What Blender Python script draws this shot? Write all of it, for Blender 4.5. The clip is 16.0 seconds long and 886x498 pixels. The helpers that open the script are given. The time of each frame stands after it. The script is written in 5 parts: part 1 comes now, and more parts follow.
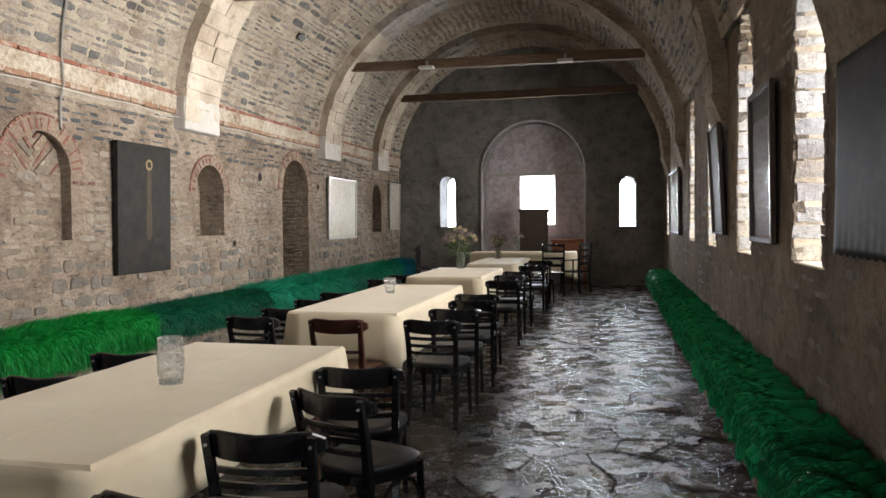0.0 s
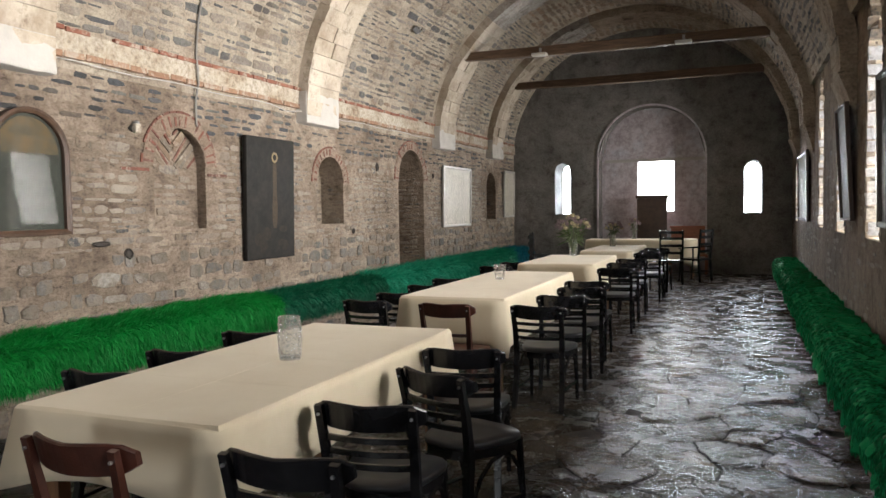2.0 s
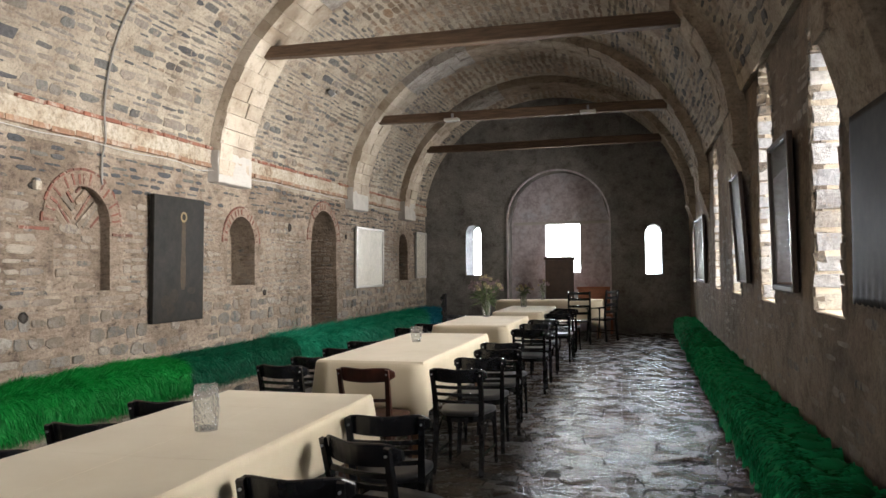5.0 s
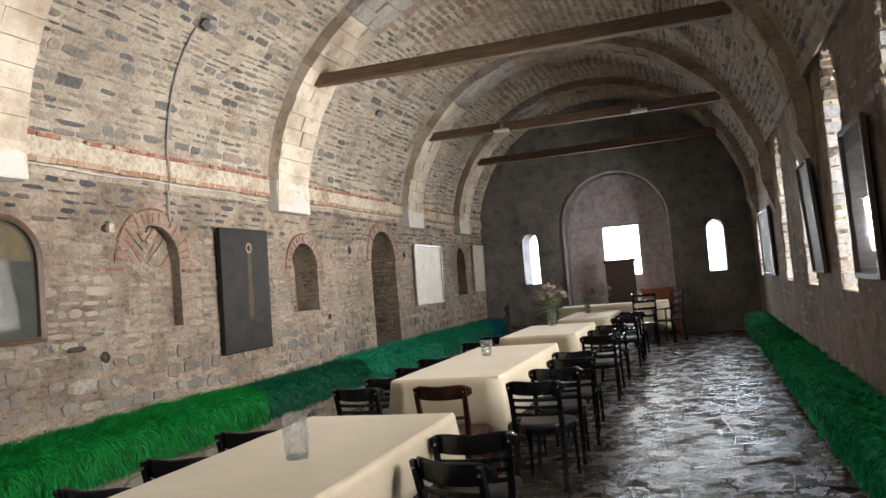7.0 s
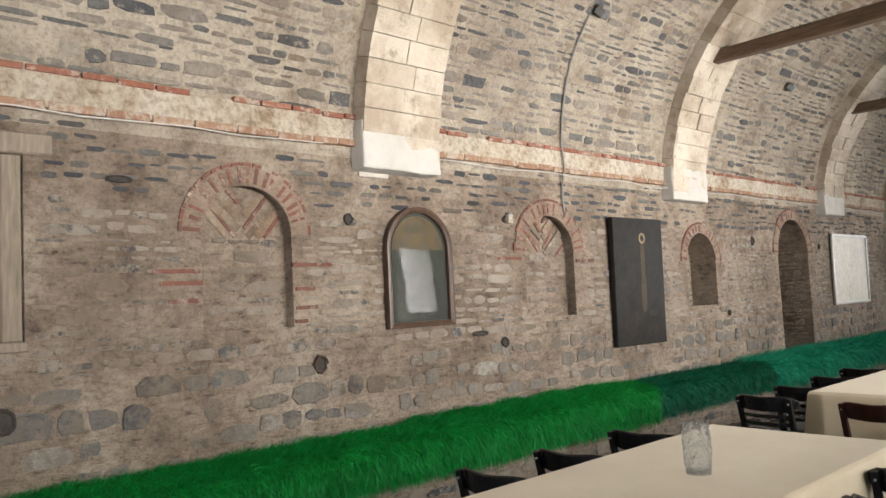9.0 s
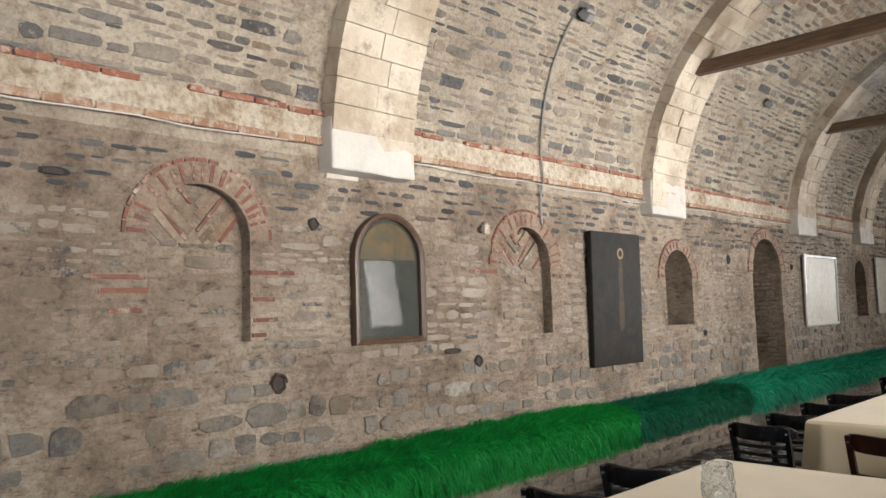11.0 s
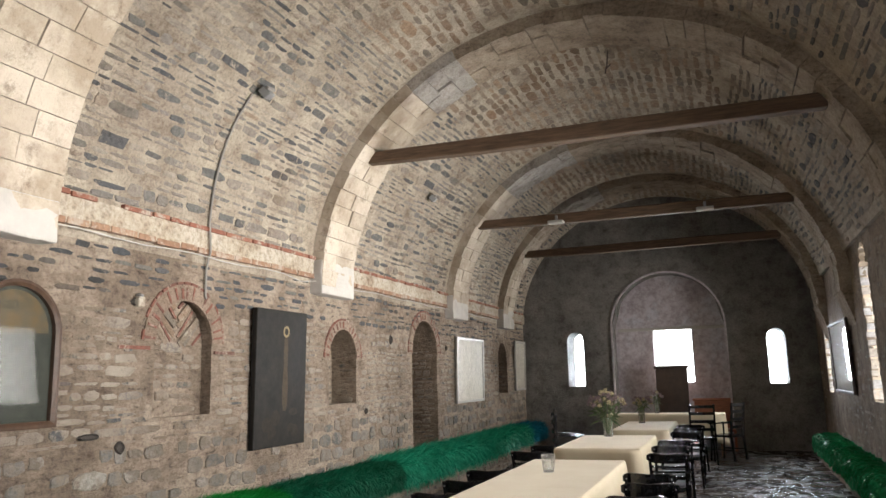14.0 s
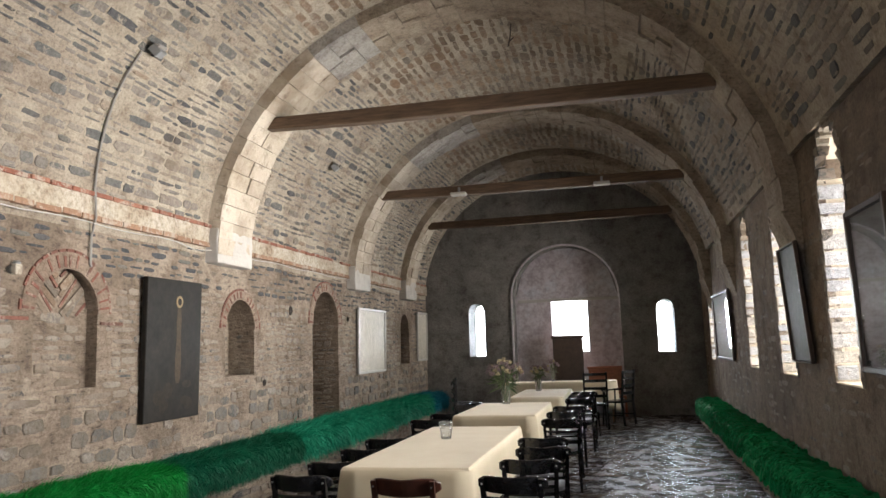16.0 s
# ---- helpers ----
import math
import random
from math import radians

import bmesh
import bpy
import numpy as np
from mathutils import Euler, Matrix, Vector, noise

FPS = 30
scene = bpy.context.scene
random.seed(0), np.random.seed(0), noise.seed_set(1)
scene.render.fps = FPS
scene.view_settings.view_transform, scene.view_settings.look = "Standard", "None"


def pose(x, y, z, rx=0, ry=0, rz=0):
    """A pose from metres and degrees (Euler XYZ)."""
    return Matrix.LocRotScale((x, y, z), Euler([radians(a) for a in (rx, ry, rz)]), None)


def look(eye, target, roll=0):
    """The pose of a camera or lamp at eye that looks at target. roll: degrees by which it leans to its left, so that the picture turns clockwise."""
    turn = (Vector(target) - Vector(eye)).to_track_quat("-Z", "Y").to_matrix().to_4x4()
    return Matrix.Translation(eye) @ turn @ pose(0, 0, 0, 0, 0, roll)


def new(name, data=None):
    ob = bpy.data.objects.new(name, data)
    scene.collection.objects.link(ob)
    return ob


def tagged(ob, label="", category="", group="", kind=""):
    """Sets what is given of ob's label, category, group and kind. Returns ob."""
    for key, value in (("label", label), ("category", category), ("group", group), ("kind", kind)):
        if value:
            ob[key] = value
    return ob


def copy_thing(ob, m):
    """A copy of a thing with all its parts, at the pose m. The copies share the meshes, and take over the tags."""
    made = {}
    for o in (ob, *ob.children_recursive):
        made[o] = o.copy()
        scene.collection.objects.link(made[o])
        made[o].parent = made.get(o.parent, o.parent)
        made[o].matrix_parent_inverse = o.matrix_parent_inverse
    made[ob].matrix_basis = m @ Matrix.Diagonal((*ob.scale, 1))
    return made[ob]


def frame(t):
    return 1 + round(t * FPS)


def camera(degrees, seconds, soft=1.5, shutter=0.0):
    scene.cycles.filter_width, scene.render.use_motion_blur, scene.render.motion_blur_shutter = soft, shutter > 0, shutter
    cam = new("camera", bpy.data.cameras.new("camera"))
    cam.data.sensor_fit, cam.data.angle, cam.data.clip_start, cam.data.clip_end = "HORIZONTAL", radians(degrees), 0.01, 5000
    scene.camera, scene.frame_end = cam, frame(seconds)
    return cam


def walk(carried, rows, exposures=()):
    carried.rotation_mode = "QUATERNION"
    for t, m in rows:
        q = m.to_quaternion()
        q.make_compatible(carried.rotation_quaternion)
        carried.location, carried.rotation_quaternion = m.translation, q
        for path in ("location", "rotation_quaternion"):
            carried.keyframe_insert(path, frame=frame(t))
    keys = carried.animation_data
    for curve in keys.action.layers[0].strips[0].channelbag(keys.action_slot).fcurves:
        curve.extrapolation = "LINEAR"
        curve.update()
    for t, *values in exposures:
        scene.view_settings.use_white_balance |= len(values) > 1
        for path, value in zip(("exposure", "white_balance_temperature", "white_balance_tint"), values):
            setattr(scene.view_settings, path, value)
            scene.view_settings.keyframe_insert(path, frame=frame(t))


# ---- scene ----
cam = camera(61.1, 16.0)
PATH = [
    (0, (2.024, 0.448, 1.522), (1.585, 2.397, 1.448), -0.5),
    (0.5, (2.026, 0.42, 1.511), (1.523, 2.354, 1.431), -1.0),
    (1, (2.033, 0.389, 1.51), (1.466, 2.306, 1.442), -0.7),
    (1.5, (2.085, 0.364, 1.515), (1.432, 2.254, 1.453), -0.8),
    (2, (2.143, 0.335, 1.521), (1.405, 2.19, 1.418), -0.9),
    (2.5, (2.128, 0.283, 1.536), (1.449, 2.162, 1.439), -1.1),
    (3, (2.083, 0.279, 1.541), (1.51, 2.194, 1.487), -0.5),
    (3.5, (2.075, 0.274, 1.546), (1.538, 2.201, 1.523), 0.6),
    (6, (2.028, 0.34, 1.541), (1.5, 2.268, 1.626), -2.5),
    (6.5, (1.994, 0.312, 1.548), (1.417, 2.224, 1.641), -3.6),
    (7, (1.958, 0.31, 1.561), (1.32, 2.203, 1.655), -4.8),
    (7.5, (1.952, 0.287, 1.569), (1.235, 2.152, 1.669), -5.0),
    (8, (1.916, 0.33, 1.567), (1.001, 2.105, 1.671), -5.1),
    (8.5, (1.905, 0.461, 1.558), (0.716, 2.065, 1.674), -4.8),
    (9, (1.782, 0.548, 1.568), (0.302, 1.886, 1.709), -2.9),
    (11.5, (1.362, 0.84, 1.58), (0.03, 2.319, 1.781), -0.9),
    (12, (1.376, 0.872, 1.577), (0.207, 2.476, 1.827), -0.8),
    (12.5, (1.407, 0.878, 1.59), (0.36, 2.56, 1.866), -0.8),
    (13, (1.423, 0.884, 1.601), (0.48, 2.623, 1.897), -1.0),
    (13.5, (1.42, 0.899, 1.621), (0.605, 2.697, 1.937), -1.3),
    (14, (1.443, 0.909, 1.643), (0.752, 2.755, 1.982), -1.4),
    (14.5, (1.454, 0.923, 1.642), (0.862, 2.797, 2.013), -1.4),
    (15, (1.459, 0.933, 1.641), (0.943, 2.832, 2.001), -1.4),
    (15.5, (1.471, 0.939, 1.638), (0.993, 2.856, 1.946), -1.4),
    (16, (1.471, 0.949, 1.616), (1.016, 2.879, 1.876), -1.9),
]
walk(cam, [(t, look(eye, target, roll)) for t, eye, target, roll in PATH])


# ---- light ----
EXPOSURE = 0.08
scene.view_settings.exposure = EXPOSURE
world = bpy.data.worlds.new("world")
scene.world = world
world.use_nodes = True
wn = world.node_tree
sky = wn.nodes.new("ShaderNodeTexSky")
sky.sky_type = "NISHITA"
sky.sun_disc = False
sky.sun_elevation = radians(50)
sky.sun_rotation = radians(156)
wn.links.new(sky.outputs["Color"], wn.nodes["Background"].inputs["Color"])
wn.nodes["Background"].inputs["Strength"].default_value = 0.15

sun = new("sun", bpy.data.lights.new("sun", "SUN"))
sun.data.energy, sun.data.angle, sun.data.color = 4.5, radians(0.5), (1.0, 0.96, 0.9)
sun.matrix_world = look((4, -9, 12), (0, 0, 0))


def sky_lamp(name, centre, target, w, h, power, color=(0.93, 0.96, 1.0), spread=170):
    """An area lamp that stands for the daylight of an opening."""
    ob = new(name, bpy.data.lights.new(name, "AREA"))
    ob.data.shape, ob.data.size, ob.data.size_y, ob.data.energy, ob.data.color = "RECTANGLE", w, h, power, color
    ob.data.spread = radians(spread)
    ob.matrix_world = look(centre, target)
    return ob


# ---- materials ----
def material(name, rough=0.8, metal=0.0):
    m = bpy.data.materials.new(name)
    m.use_nodes = True
    nt = m.node_tree
    b = nt.nodes["Principled BSDF"]
    b.inputs["Roughness"].default_value = rough
    b.inputs["Metallic"].default_value = metal
    return m, nt, b


def ramp(nt, fac, stops):
    r = nt.nodes.new("ShaderNodeValToRGB")
    while len(r.color_ramp.elements) < len(stops):
        r.color_ramp.elements.new(0.5)
    for e, (p, c) in zip(r.color_ramp.elements, stops):
        e.position, e.color = p, (*c, 1)
    nt.links.new(fac, r.inputs["Fac"])
    return r.outputs["Color"]


def noise_tex(nt, scale, detail=6.0, rough=0.6, coord=None, stretch=None):
    n = nt.nodes.new("ShaderNodeTexNoise")
    n.inputs["Scale"].default_value, n.inputs["Detail"].default_value, n.inputs["Roughness"].default_value = scale, detail, rough
    if coord is None:
        coord = nt.nodes.new("ShaderNodeNewGeometry").outputs["Position"]
    if stretch:
        mp = nt.nodes.new("ShaderNodeMapping")
        mp.inputs["Scale"].default_value = stretch
        nt.links.new(coord, mp.inputs["Vector"])
        coord = mp.outputs["Vector"]
    nt.links.new(coord, n.inputs["Vector"])
    return n.outputs["Fac"]


def mix(nt, fac, a, b, mode="MIX"):
    n = nt.nodes.new("ShaderNodeMix")
    n.data_type, n.blend_type = "RGBA", mode
    for key, v in ((0, fac), (6, a), (7, b)):
        if hasattr(v, "default_value"):
            nt.links.new(v, n.inputs[key])
        else:
            n.inputs[key].default_value = v if key == 0 else (*v, 1)
    return n.outputs[2]


def bump(nt, bsdf, height, strength, dist):
    n = nt.nodes.new("ShaderNodeBump")
    n.inputs["Strength"].default_value, n.inputs["Distance"].default_value = strength, dist
    nt.links.new(height, n.inputs["Height"])
    nt.links.new(n.outputs["Normal"], bsdf.inputs["Normal"])


def any_random(nt):
    """One random number for each loose piece, whether it is an object or an island of a mesh."""
    g, o, a = nt.nodes.new("ShaderNodeNewGeometry"), nt.nodes.new("ShaderNodeObjectInfo"), nt.nodes.new("ShaderNodeMath")
    f = nt.nodes.new("ShaderNodeMath")
    f.operation = "FRACT"
    nt.links.new(g.outputs["Random Per Island"], a.inputs[0])
    nt.links.new(o.outputs["Random"], a.inputs[1])
    nt.links.new(a.outputs[0], f.inputs[0])
    return f.outputs[0]


def simple(name, color, rough=0.6, metal=0.0, vary=0.15, scale=8.0, relief=0.0, stretch=None):
    m, nt, b = material(name, rough, metal)
    n = noise_tex(nt, scale, stretch=stretch)
    lo = tuple(c * (1 - vary) for c in color)
    hi = tuple(min(1, c * (1 + vary)) for c in color)
    nt.links.new(ramp(nt, n, [(0.3, lo), (0.7, hi)]), b.inputs["Base Color"])
    if relief:
        bump(nt, b, noise_tex(nt, scale * 6, 8, stretch=stretch), 0.6, relief)
    return m


def mortar_material(name, tones, rugged=1.0):
    m, nt, b = material(name, 0.95)
    big = noise_tex(nt, 0.8, 5, 0.62)
    mid = noise_tex(nt, 3.5, 8, 0.7)
    fine = noise_tex(nt, 38, 6, 0.7)
    c1 = ramp(nt, big, tones)
    c2 = ramp(nt, mid, [(0.32, (0.45, 0.40, 0.36)), (0.5, (0.85, 0.82, 0.78)), (0.7, (1.0, 0.98, 0.94))])
    c3 = ramp(nt, fine, [(0.3, (0.5, 0.48, 0.46)), (0.5, (1, 1, 1)), (0.7, (1.2, 1.19, 1.17))])
    c = mix(nt, 1.0, c1, c2, "MULTIPLY")
    c = mix(nt, 0.8, c, c3, "MULTIPLY")
    bed = noise_tex(nt, 1.0, 6, 0.62, stretch=(9, 9, 27))
    # The bump's hollows are darkened as well, their shade put into the colour.
    pit_shade = ramp(nt, bed, [(0.31, (0.4, 0.38, 0.37)), (0.4, (0.9, 0.89, 0.88)), (0.5, (1, 1, 1)), (0.62, (1.12, 1.12, 1.12))])
    nt.links.new(mix(nt, rugged, c, pit_shade, "MULTIPLY"), b.inputs["Base Color"])
    h = mix(nt, 0.55 * rugged, noise_tex(nt, 17, 10, 0.75), bed)
    bump(nt, b, h, 1.0, 0.03 + 0.05 * rugged)
    return m


def stone_material(name, stops, smear=0.45, pale=1.0):
    """Rubble stones, partly covered by smeared mortar."""
    m, nt, b = material(name, 0.88)
    own = ramp(nt, any_random(nt), stops)
    veins = ramp(nt, noise_tex(nt, 24, 8, 0.7), [(0.3, (0.55, 0.55, 0.55)), (0.65, (1.1, 1.1, 1.1))])
    own = mix(nt, 0.8, own, veins, "MULTIPLY")
    cover = ramp(nt, noise_tex(nt, 8, 10, 0.8), [(smear, (0, 0, 0)), (smear + 0.09, (1, 1, 1))])
    wash = ramp(nt, noise_tex(nt, 2.1, 5), [(0.35, tuple(pale * c for c in (0.25, 0.205, 0.165))), (0.65, tuple(pale * c for c in (0.38, 0.33, 0.27)))])
    stain = ramp(nt, noise_tex(nt, 0.9, 6, 0.62), [(0.36, (0.72, 0.66, 0.6)), (0.5, (1, 1, 1)), (0.66, (1.14, 1.13, 1.1))])
    fleck = ramp(nt, noise_tex(nt, 17, 9, 0.8, stretch=(1, 0.7, 1.6)), [(0.33, (0.5, 0.48, 0.46)), (0.43, (0.95, 0.95, 0.95)), (0.6, (1, 1, 1)), (0.68, (1.3, 1.28, 1.24))])
    c = mix(nt, 1.0, mix(nt, cover, own, wash), stain, "MULTIPLY")
    c = mix(nt, 1.0, c, fleck, "MULTIPLY")
    nt.links.new(c, b.inputs["Base Color"])
    bump(nt, b, noise_tex(nt, 20, 10, 0.72), 1.0, 0.04)
    return m


WALL_STOPS = [(0.0, (0.31, 0.25, 0.195)), (0.2, (0.32, 0.27, 0.22)), (0.4, (0.25, 0.21, 0.178)), (0.56, (0.2, 0.185, 0.17)), (0.67, (0.125, 0.122, 0.12)),
              (0.81, (0.075, 0.08, 0.088)), (0.91, (0.29, 0.2, 0.15)), (1.0, (0.37, 0.325, 0.27))]
VAULT_STOPS = [(0.0, (0.38, 0.325, 0.265)), (0.25, (0.28, 0.245, 0.21)), (0.45, (0.21, 0.195, 0.18)), (0.65, (0.135, 0.133, 0.132)),
               (0.82, (0.085, 0.088, 0.094)), (0.91, (0.40, 0.35, 0.285)), (1.0, (0.30, 0.22, 0.16))]
def band_material():
    m, nt, b = material("stained_plaster_band", 0.95)
    c = ramp(nt, noise_tex(nt, 3.2, 8, 0.7), [(0.32, (0.24, 0.17, 0.115)), (0.42, (0.42, 0.35, 0.265)), (0.55, (0.5, 0.44, 0.36)), (0.7, (0.57, 0.52, 0.45))])
    d = ramp(nt, noise_tex(nt, 19, 7, 0.75), [(0.34, (0.45, 0.4, 0.36)), (0.55, (1, 1, 1))])
    nt.links.new(mix(nt, 0.9, c, d, "MULTIPLY"), b.inputs["Base Color"])
    bump(nt, b, noise_tex(nt, 15, 9, 0.75), 0.9, 0.03)
    return m


M_MORTAR = mortar_material("lime_mortar", [(0.36, (0.23, 0.18, 0.14)), (0.5, (0.35, 0.285, 0.23)), (0.64, (0.47, 0.405, 0.335))])
M_VMORTAR = mortar_material("pale_vault_mortar", [(0.34, (0.36, 0.305, 0.25)), (0.52, (0.49, 0.43, 0.355)), (0.68, (0.58, 0.52, 0.44))], 0.45)
M_STONE = stone_material("rubble_stone", WALL_STOPS, 0.43, 0.98)
M_VSTONE = stone_material("vault_stone", VAULT_STOPS, 0.55, 1.3)
TUFA_STOPS = [(0.0, (0.24, 0.175, 0.125)), (0.3, (0.34, 0.24, 0.165)), (0.55, (0.28, 0.22, 0.165)), (0.75, (0.21, 0.18, 0.15)), (0.9, (0.38, 0.26, 0.17)), (1.0, (0.4, 0.32, 0.24))]
M_TUFA = stone_material("brown_tufa_block", TUFA_STOPS, 0.52, 1.2)
# Lighter than the wall's stone: daylight on the reveals is in the colour.
M_LITSTONE = stone_material("lit_reveal_stone", [(0.0, (0.7, 0.68, 0.66)), (0.4, (0.56, 0.57, 0.6)), (0.7, (0.47, 0.48, 0.52)), (1.0, (0.74, 0.68, 0.58))], 0.56, 1.9)
DARK_STOPS = [(0.0, (0.06, 0.064, 0.07)), (0.35, (0.085, 0.09, 0.097)), (0.55, (0.14, 0.138, 0.135)), (0.72, (0.2, 0.18, 0.155)), (0.85, (0.07, 0.073, 0.08)), (1.0, (0.26, 0.22, 0.18))]
M_DARKSTONE = stone_material("dark_slate_block", DARK_STOPS, 0.58, 0.95)
BASE_STOPS = [(0.0, (0.3, 0.27, 0.235)), (0.25, (0.22, 0.2, 0.18)), (0.45, (0.15, 0.148, 0.145)), (0.6, (0.4, 0.37, 0.33)), (0.75, (0.25, 0.195, 0.15)), (0.88, (0.11, 0.112, 0.118)), (1.0, (0.34, 0.29, 0.235))]
M_BASESTONE = stone_material("base_rubble", BASE_STOPS, 0.46, 0.7)


def plain_brick(name, tones, smear=0.6):
    m, nt, b = material(name, 0.9)
    c = ramp(nt, any_random(nt), [(k / (len(tones) - 1), t) for k, t in enumerate(tones)])
    g = ramp(nt, noise_tex(nt, 26, 7, 0.7), [(0.3, (0.6, 0.58, 0.56)), (0.62, (1.08, 1.08, 1.08))])
    cover = ramp(nt, noise_tex(nt, 9, 8, 0.75), [(smear, (0, 0, 0)), (smear + 0.1, (1, 1, 1))])
    nt.links.new(mix(nt, cover, mix(nt, 0.8, c, g, "MULTIPLY"), (0.38, 0.31, 0.25)), b.inputs["Base Color"])
    bump(nt, b, noise_tex(nt, 40, 8), 0.7, 0.012)
    return m


M_COURSE = plain_brick("red_course_brick", [(0.27, 0.105, 0.066), (0.22, 0.085, 0.055), (0.31, 0.14, 0.09)], 0.52)
M_SALMON = plain_brick("salmon_course_brick", [(0.3, 0.175, 0.108), (0.26, 0.145, 0.09), (0.34, 0.215, 0.14)], 0.49)
M_RINGBRICK = plain_brick("ring_brick", [(0.16, 0.066, 0.048), (0.22, 0.09, 0.062), (0.14, 0.07, 0.052)], 0.53)
M_RINGMORTAR = mortar_material("pink_ring_mortar", [(0.34, (0.27, 0.205, 0.16)), (0.52, (0.35, 0.27, 0.215)), (0.68, (0.42, 0.34, 0.28))], 0.6)
M_RWALL = mortar_material("brown_smeared_plaster", [(0.34, (0.2, 0.155, 0.12)), (0.52, (0.29, 0.23, 0.18)), (0.68, (0.38, 0.315, 0.255))], 0.35)
M_ENDWALL = mortar_material("grey_end_plaster", [(0.34, (0.15, 0.147, 0.145)), (0.52, (0.235, 0.23, 0.227)), (0.68, (0.31, 0.3, 0.295))], 0.2)
M_OCHRE = band_material()

M_WHITE = simple("white_plaster", (0.47, 0.445, 0.41), 0.9, vary=0.1, scale=5, relief=0.012)


def rib_material():
    m, nt, b = material("cut_limestone", 0.9)
    base = ramp(nt, any_random(nt), [(0.0, (0.50, 0.43, 0.34)), (0.5, (0.58, 0.51, 0.42)), (1.0, (0.44, 0.37, 0.29))])
    dirt = ramp(nt, noise_tex(nt, 1.3, 8, 0.7), [(0.4, (0.66, 0.61, 0.56)), (0.56, (1, 1, 1))])
    chip = ramp(nt, noise_tex(nt, 5, 8, 0.75), [(0.33, (0.45, 0.4, 0.36)), (0.45, (1, 1, 1))])
    c = mix(nt, 1.0, base, dirt, "MULTIPLY")
    nt.links.new(mix(nt, 0.8, c, chip, "MULTIPLY"), b.inputs["Base Color"])
    bump(nt, b, noise_tex(nt, 14, 9, 0.7), 0.8, 0.025)
    return m


M_RIB = rib_material()
M_RIBPATCH = mortar_material("grey_patching_plaster", [(0.34, (0.4, 0.38, 0.36)), (0.52, (0.5, 0.48, 0.46)), (0.68, (0.58, 0.56, 0.53))], 0.5)
M_RIBROUGH = mortar_material("rough_arch_mortar", [(0.34, (0.34, 0.275, 0.215)), (0.52, (0.44, 0.37, 0.295)), (0.68, (0.52, 0.45, 0.37))], 0.8)


def slate_material():
    m, nt, b = material("wet_slate", 0.3)
    own = ramp(nt, any_random(nt), [(0.0, (0.033, 0.03, 0.028)), (0.3, (0.076, 0.053, 0.037)), (0.55, (0.042, 0.039, 0.038)), (0.75, (0.092, 0.065, 0.043)), (1.0, (0.11, 0.087, 0.064))])
    veins = ramp(nt, noise_tex(nt, 7, 10, 0.75, stretch=(0.6, 1.7, 1)), [(0.32, (0.4, 0.4, 0.4)), (0.5, (0.9, 0.9, 0.9)), (0.68, (1.45, 1.4, 1.35))])
    body = mix(nt, 0.9, own, veins, "MULTIPLY")
    scuff = ramp(nt, noise_tex(nt, 2.3, 9, 0.7), [(0.485, (0, 0, 0)), (0.5, (0.75, 0.75, 0.75)), (0.515, (0, 0, 0))])
    nt.links.new(mix(nt, scuff, body, (0.24, 0.235, 0.23)), b.inputs["Base Color"])
    r = ramp(nt, noise_tex(nt, 4, 7, 0.65), [(0.3, (0.15, 0.15, 0.15)), (0.7, (0.36, 0.36, 0.36))])
    nt.links.new(r, b.inputs["Roughness"])
    v = nt.nodes.new("ShaderNodeTexVoronoi")
    v.feature = "SMOOTH_F1"
    v.inputs["Scale"].default_value = 5.5
    mp = nt.nodes.new("ShaderNodeMapping")
    mp.inputs["Scale"].default_value = (0.75, 1.5, 1)
    nt.links.new(nt.nodes.new("ShaderNodeNewGeometry").outputs["Position"], mp.inputs["Vector"])
    nt.links.new(mp.outputs["Vector"], v.inputs["Vector"])
    h = mix(nt, 0.4, noise_tex(nt, 4.5, 10, 0.68, stretch=(0.55, 1.9, 1)), v.outputs["Distance"])
    h = mix(nt, 0.55, h, noise_tex(nt, 13, 9, 0.78, stretch=(0.5, 1.8, 1)))
    b.inputs["Specular IOR Level"].default_value = 0.42
    bump(nt, b, h, 1.0, 0.105)
    return m


M_SLATE = slate_material()
M_JOINT = simple("floor_mortar", (0.05, 0.045, 0.04), 0.85, vary=0.4, scale=9, relief=0.02)


def wood_material(name, a, c, rough=0.6, along=(1, 9, 9)):
    m, nt, b = material(name, rough)
    g = noise_tex(nt, 4, 8, 0.65, stretch=along)
    nt.links.new(ramp(nt, g, [(0.3, a), (0.7, c)]), b.inputs["Base Color"])
    bump(nt, b, g, 0.5, 0.008)
    return m


M_BEAM = wood_material("old_beam_wood", (0.055, 0.033, 0.02), (0.15, 0.092, 0.055), 0.75)
M_BROWN = wood_material("brown_wood", (0.14, 0.065, 0.03), (0.26, 0.13, 0.06), 0.5, (6, 6, 1))
M_REDWOOD = wood_material("red_brown_varnish", (0.036, 0.013, 0.009), (0.07, 0.022, 0.014), 0.3, (3, 3, 3))
M_BLACK = simple("black_lacquer", (0.012, 0.012, 0.014), 0.27, vary=0.35, scale=14, relief=0.0015)
M_SEAT = simple("dark_grey_seat", (0.035, 0.036, 0.04), 0.4, vary=0.2, scale=10)


def cloth_material():
    m, nt, b = material("cream_linen", 0.85)
    n = ramp(nt, noise_tex(nt, 2.5, 5), [(0.3, (0.66, 0.56, 0.40)), (0.7, (0.72, 0.63, 0.47))])
    nt.links.new(n, b.inputs["Base Color"])
    h = mix(nt, 0.5, noise_tex(nt, 5, 3), noise_tex(nt, 260, 2))
    bump(nt, b, h, 0.35, 0.006)
    b.inputs["Sheen Weight"].default_value = 0.15
    return m


M_CLOTH = cloth_material()


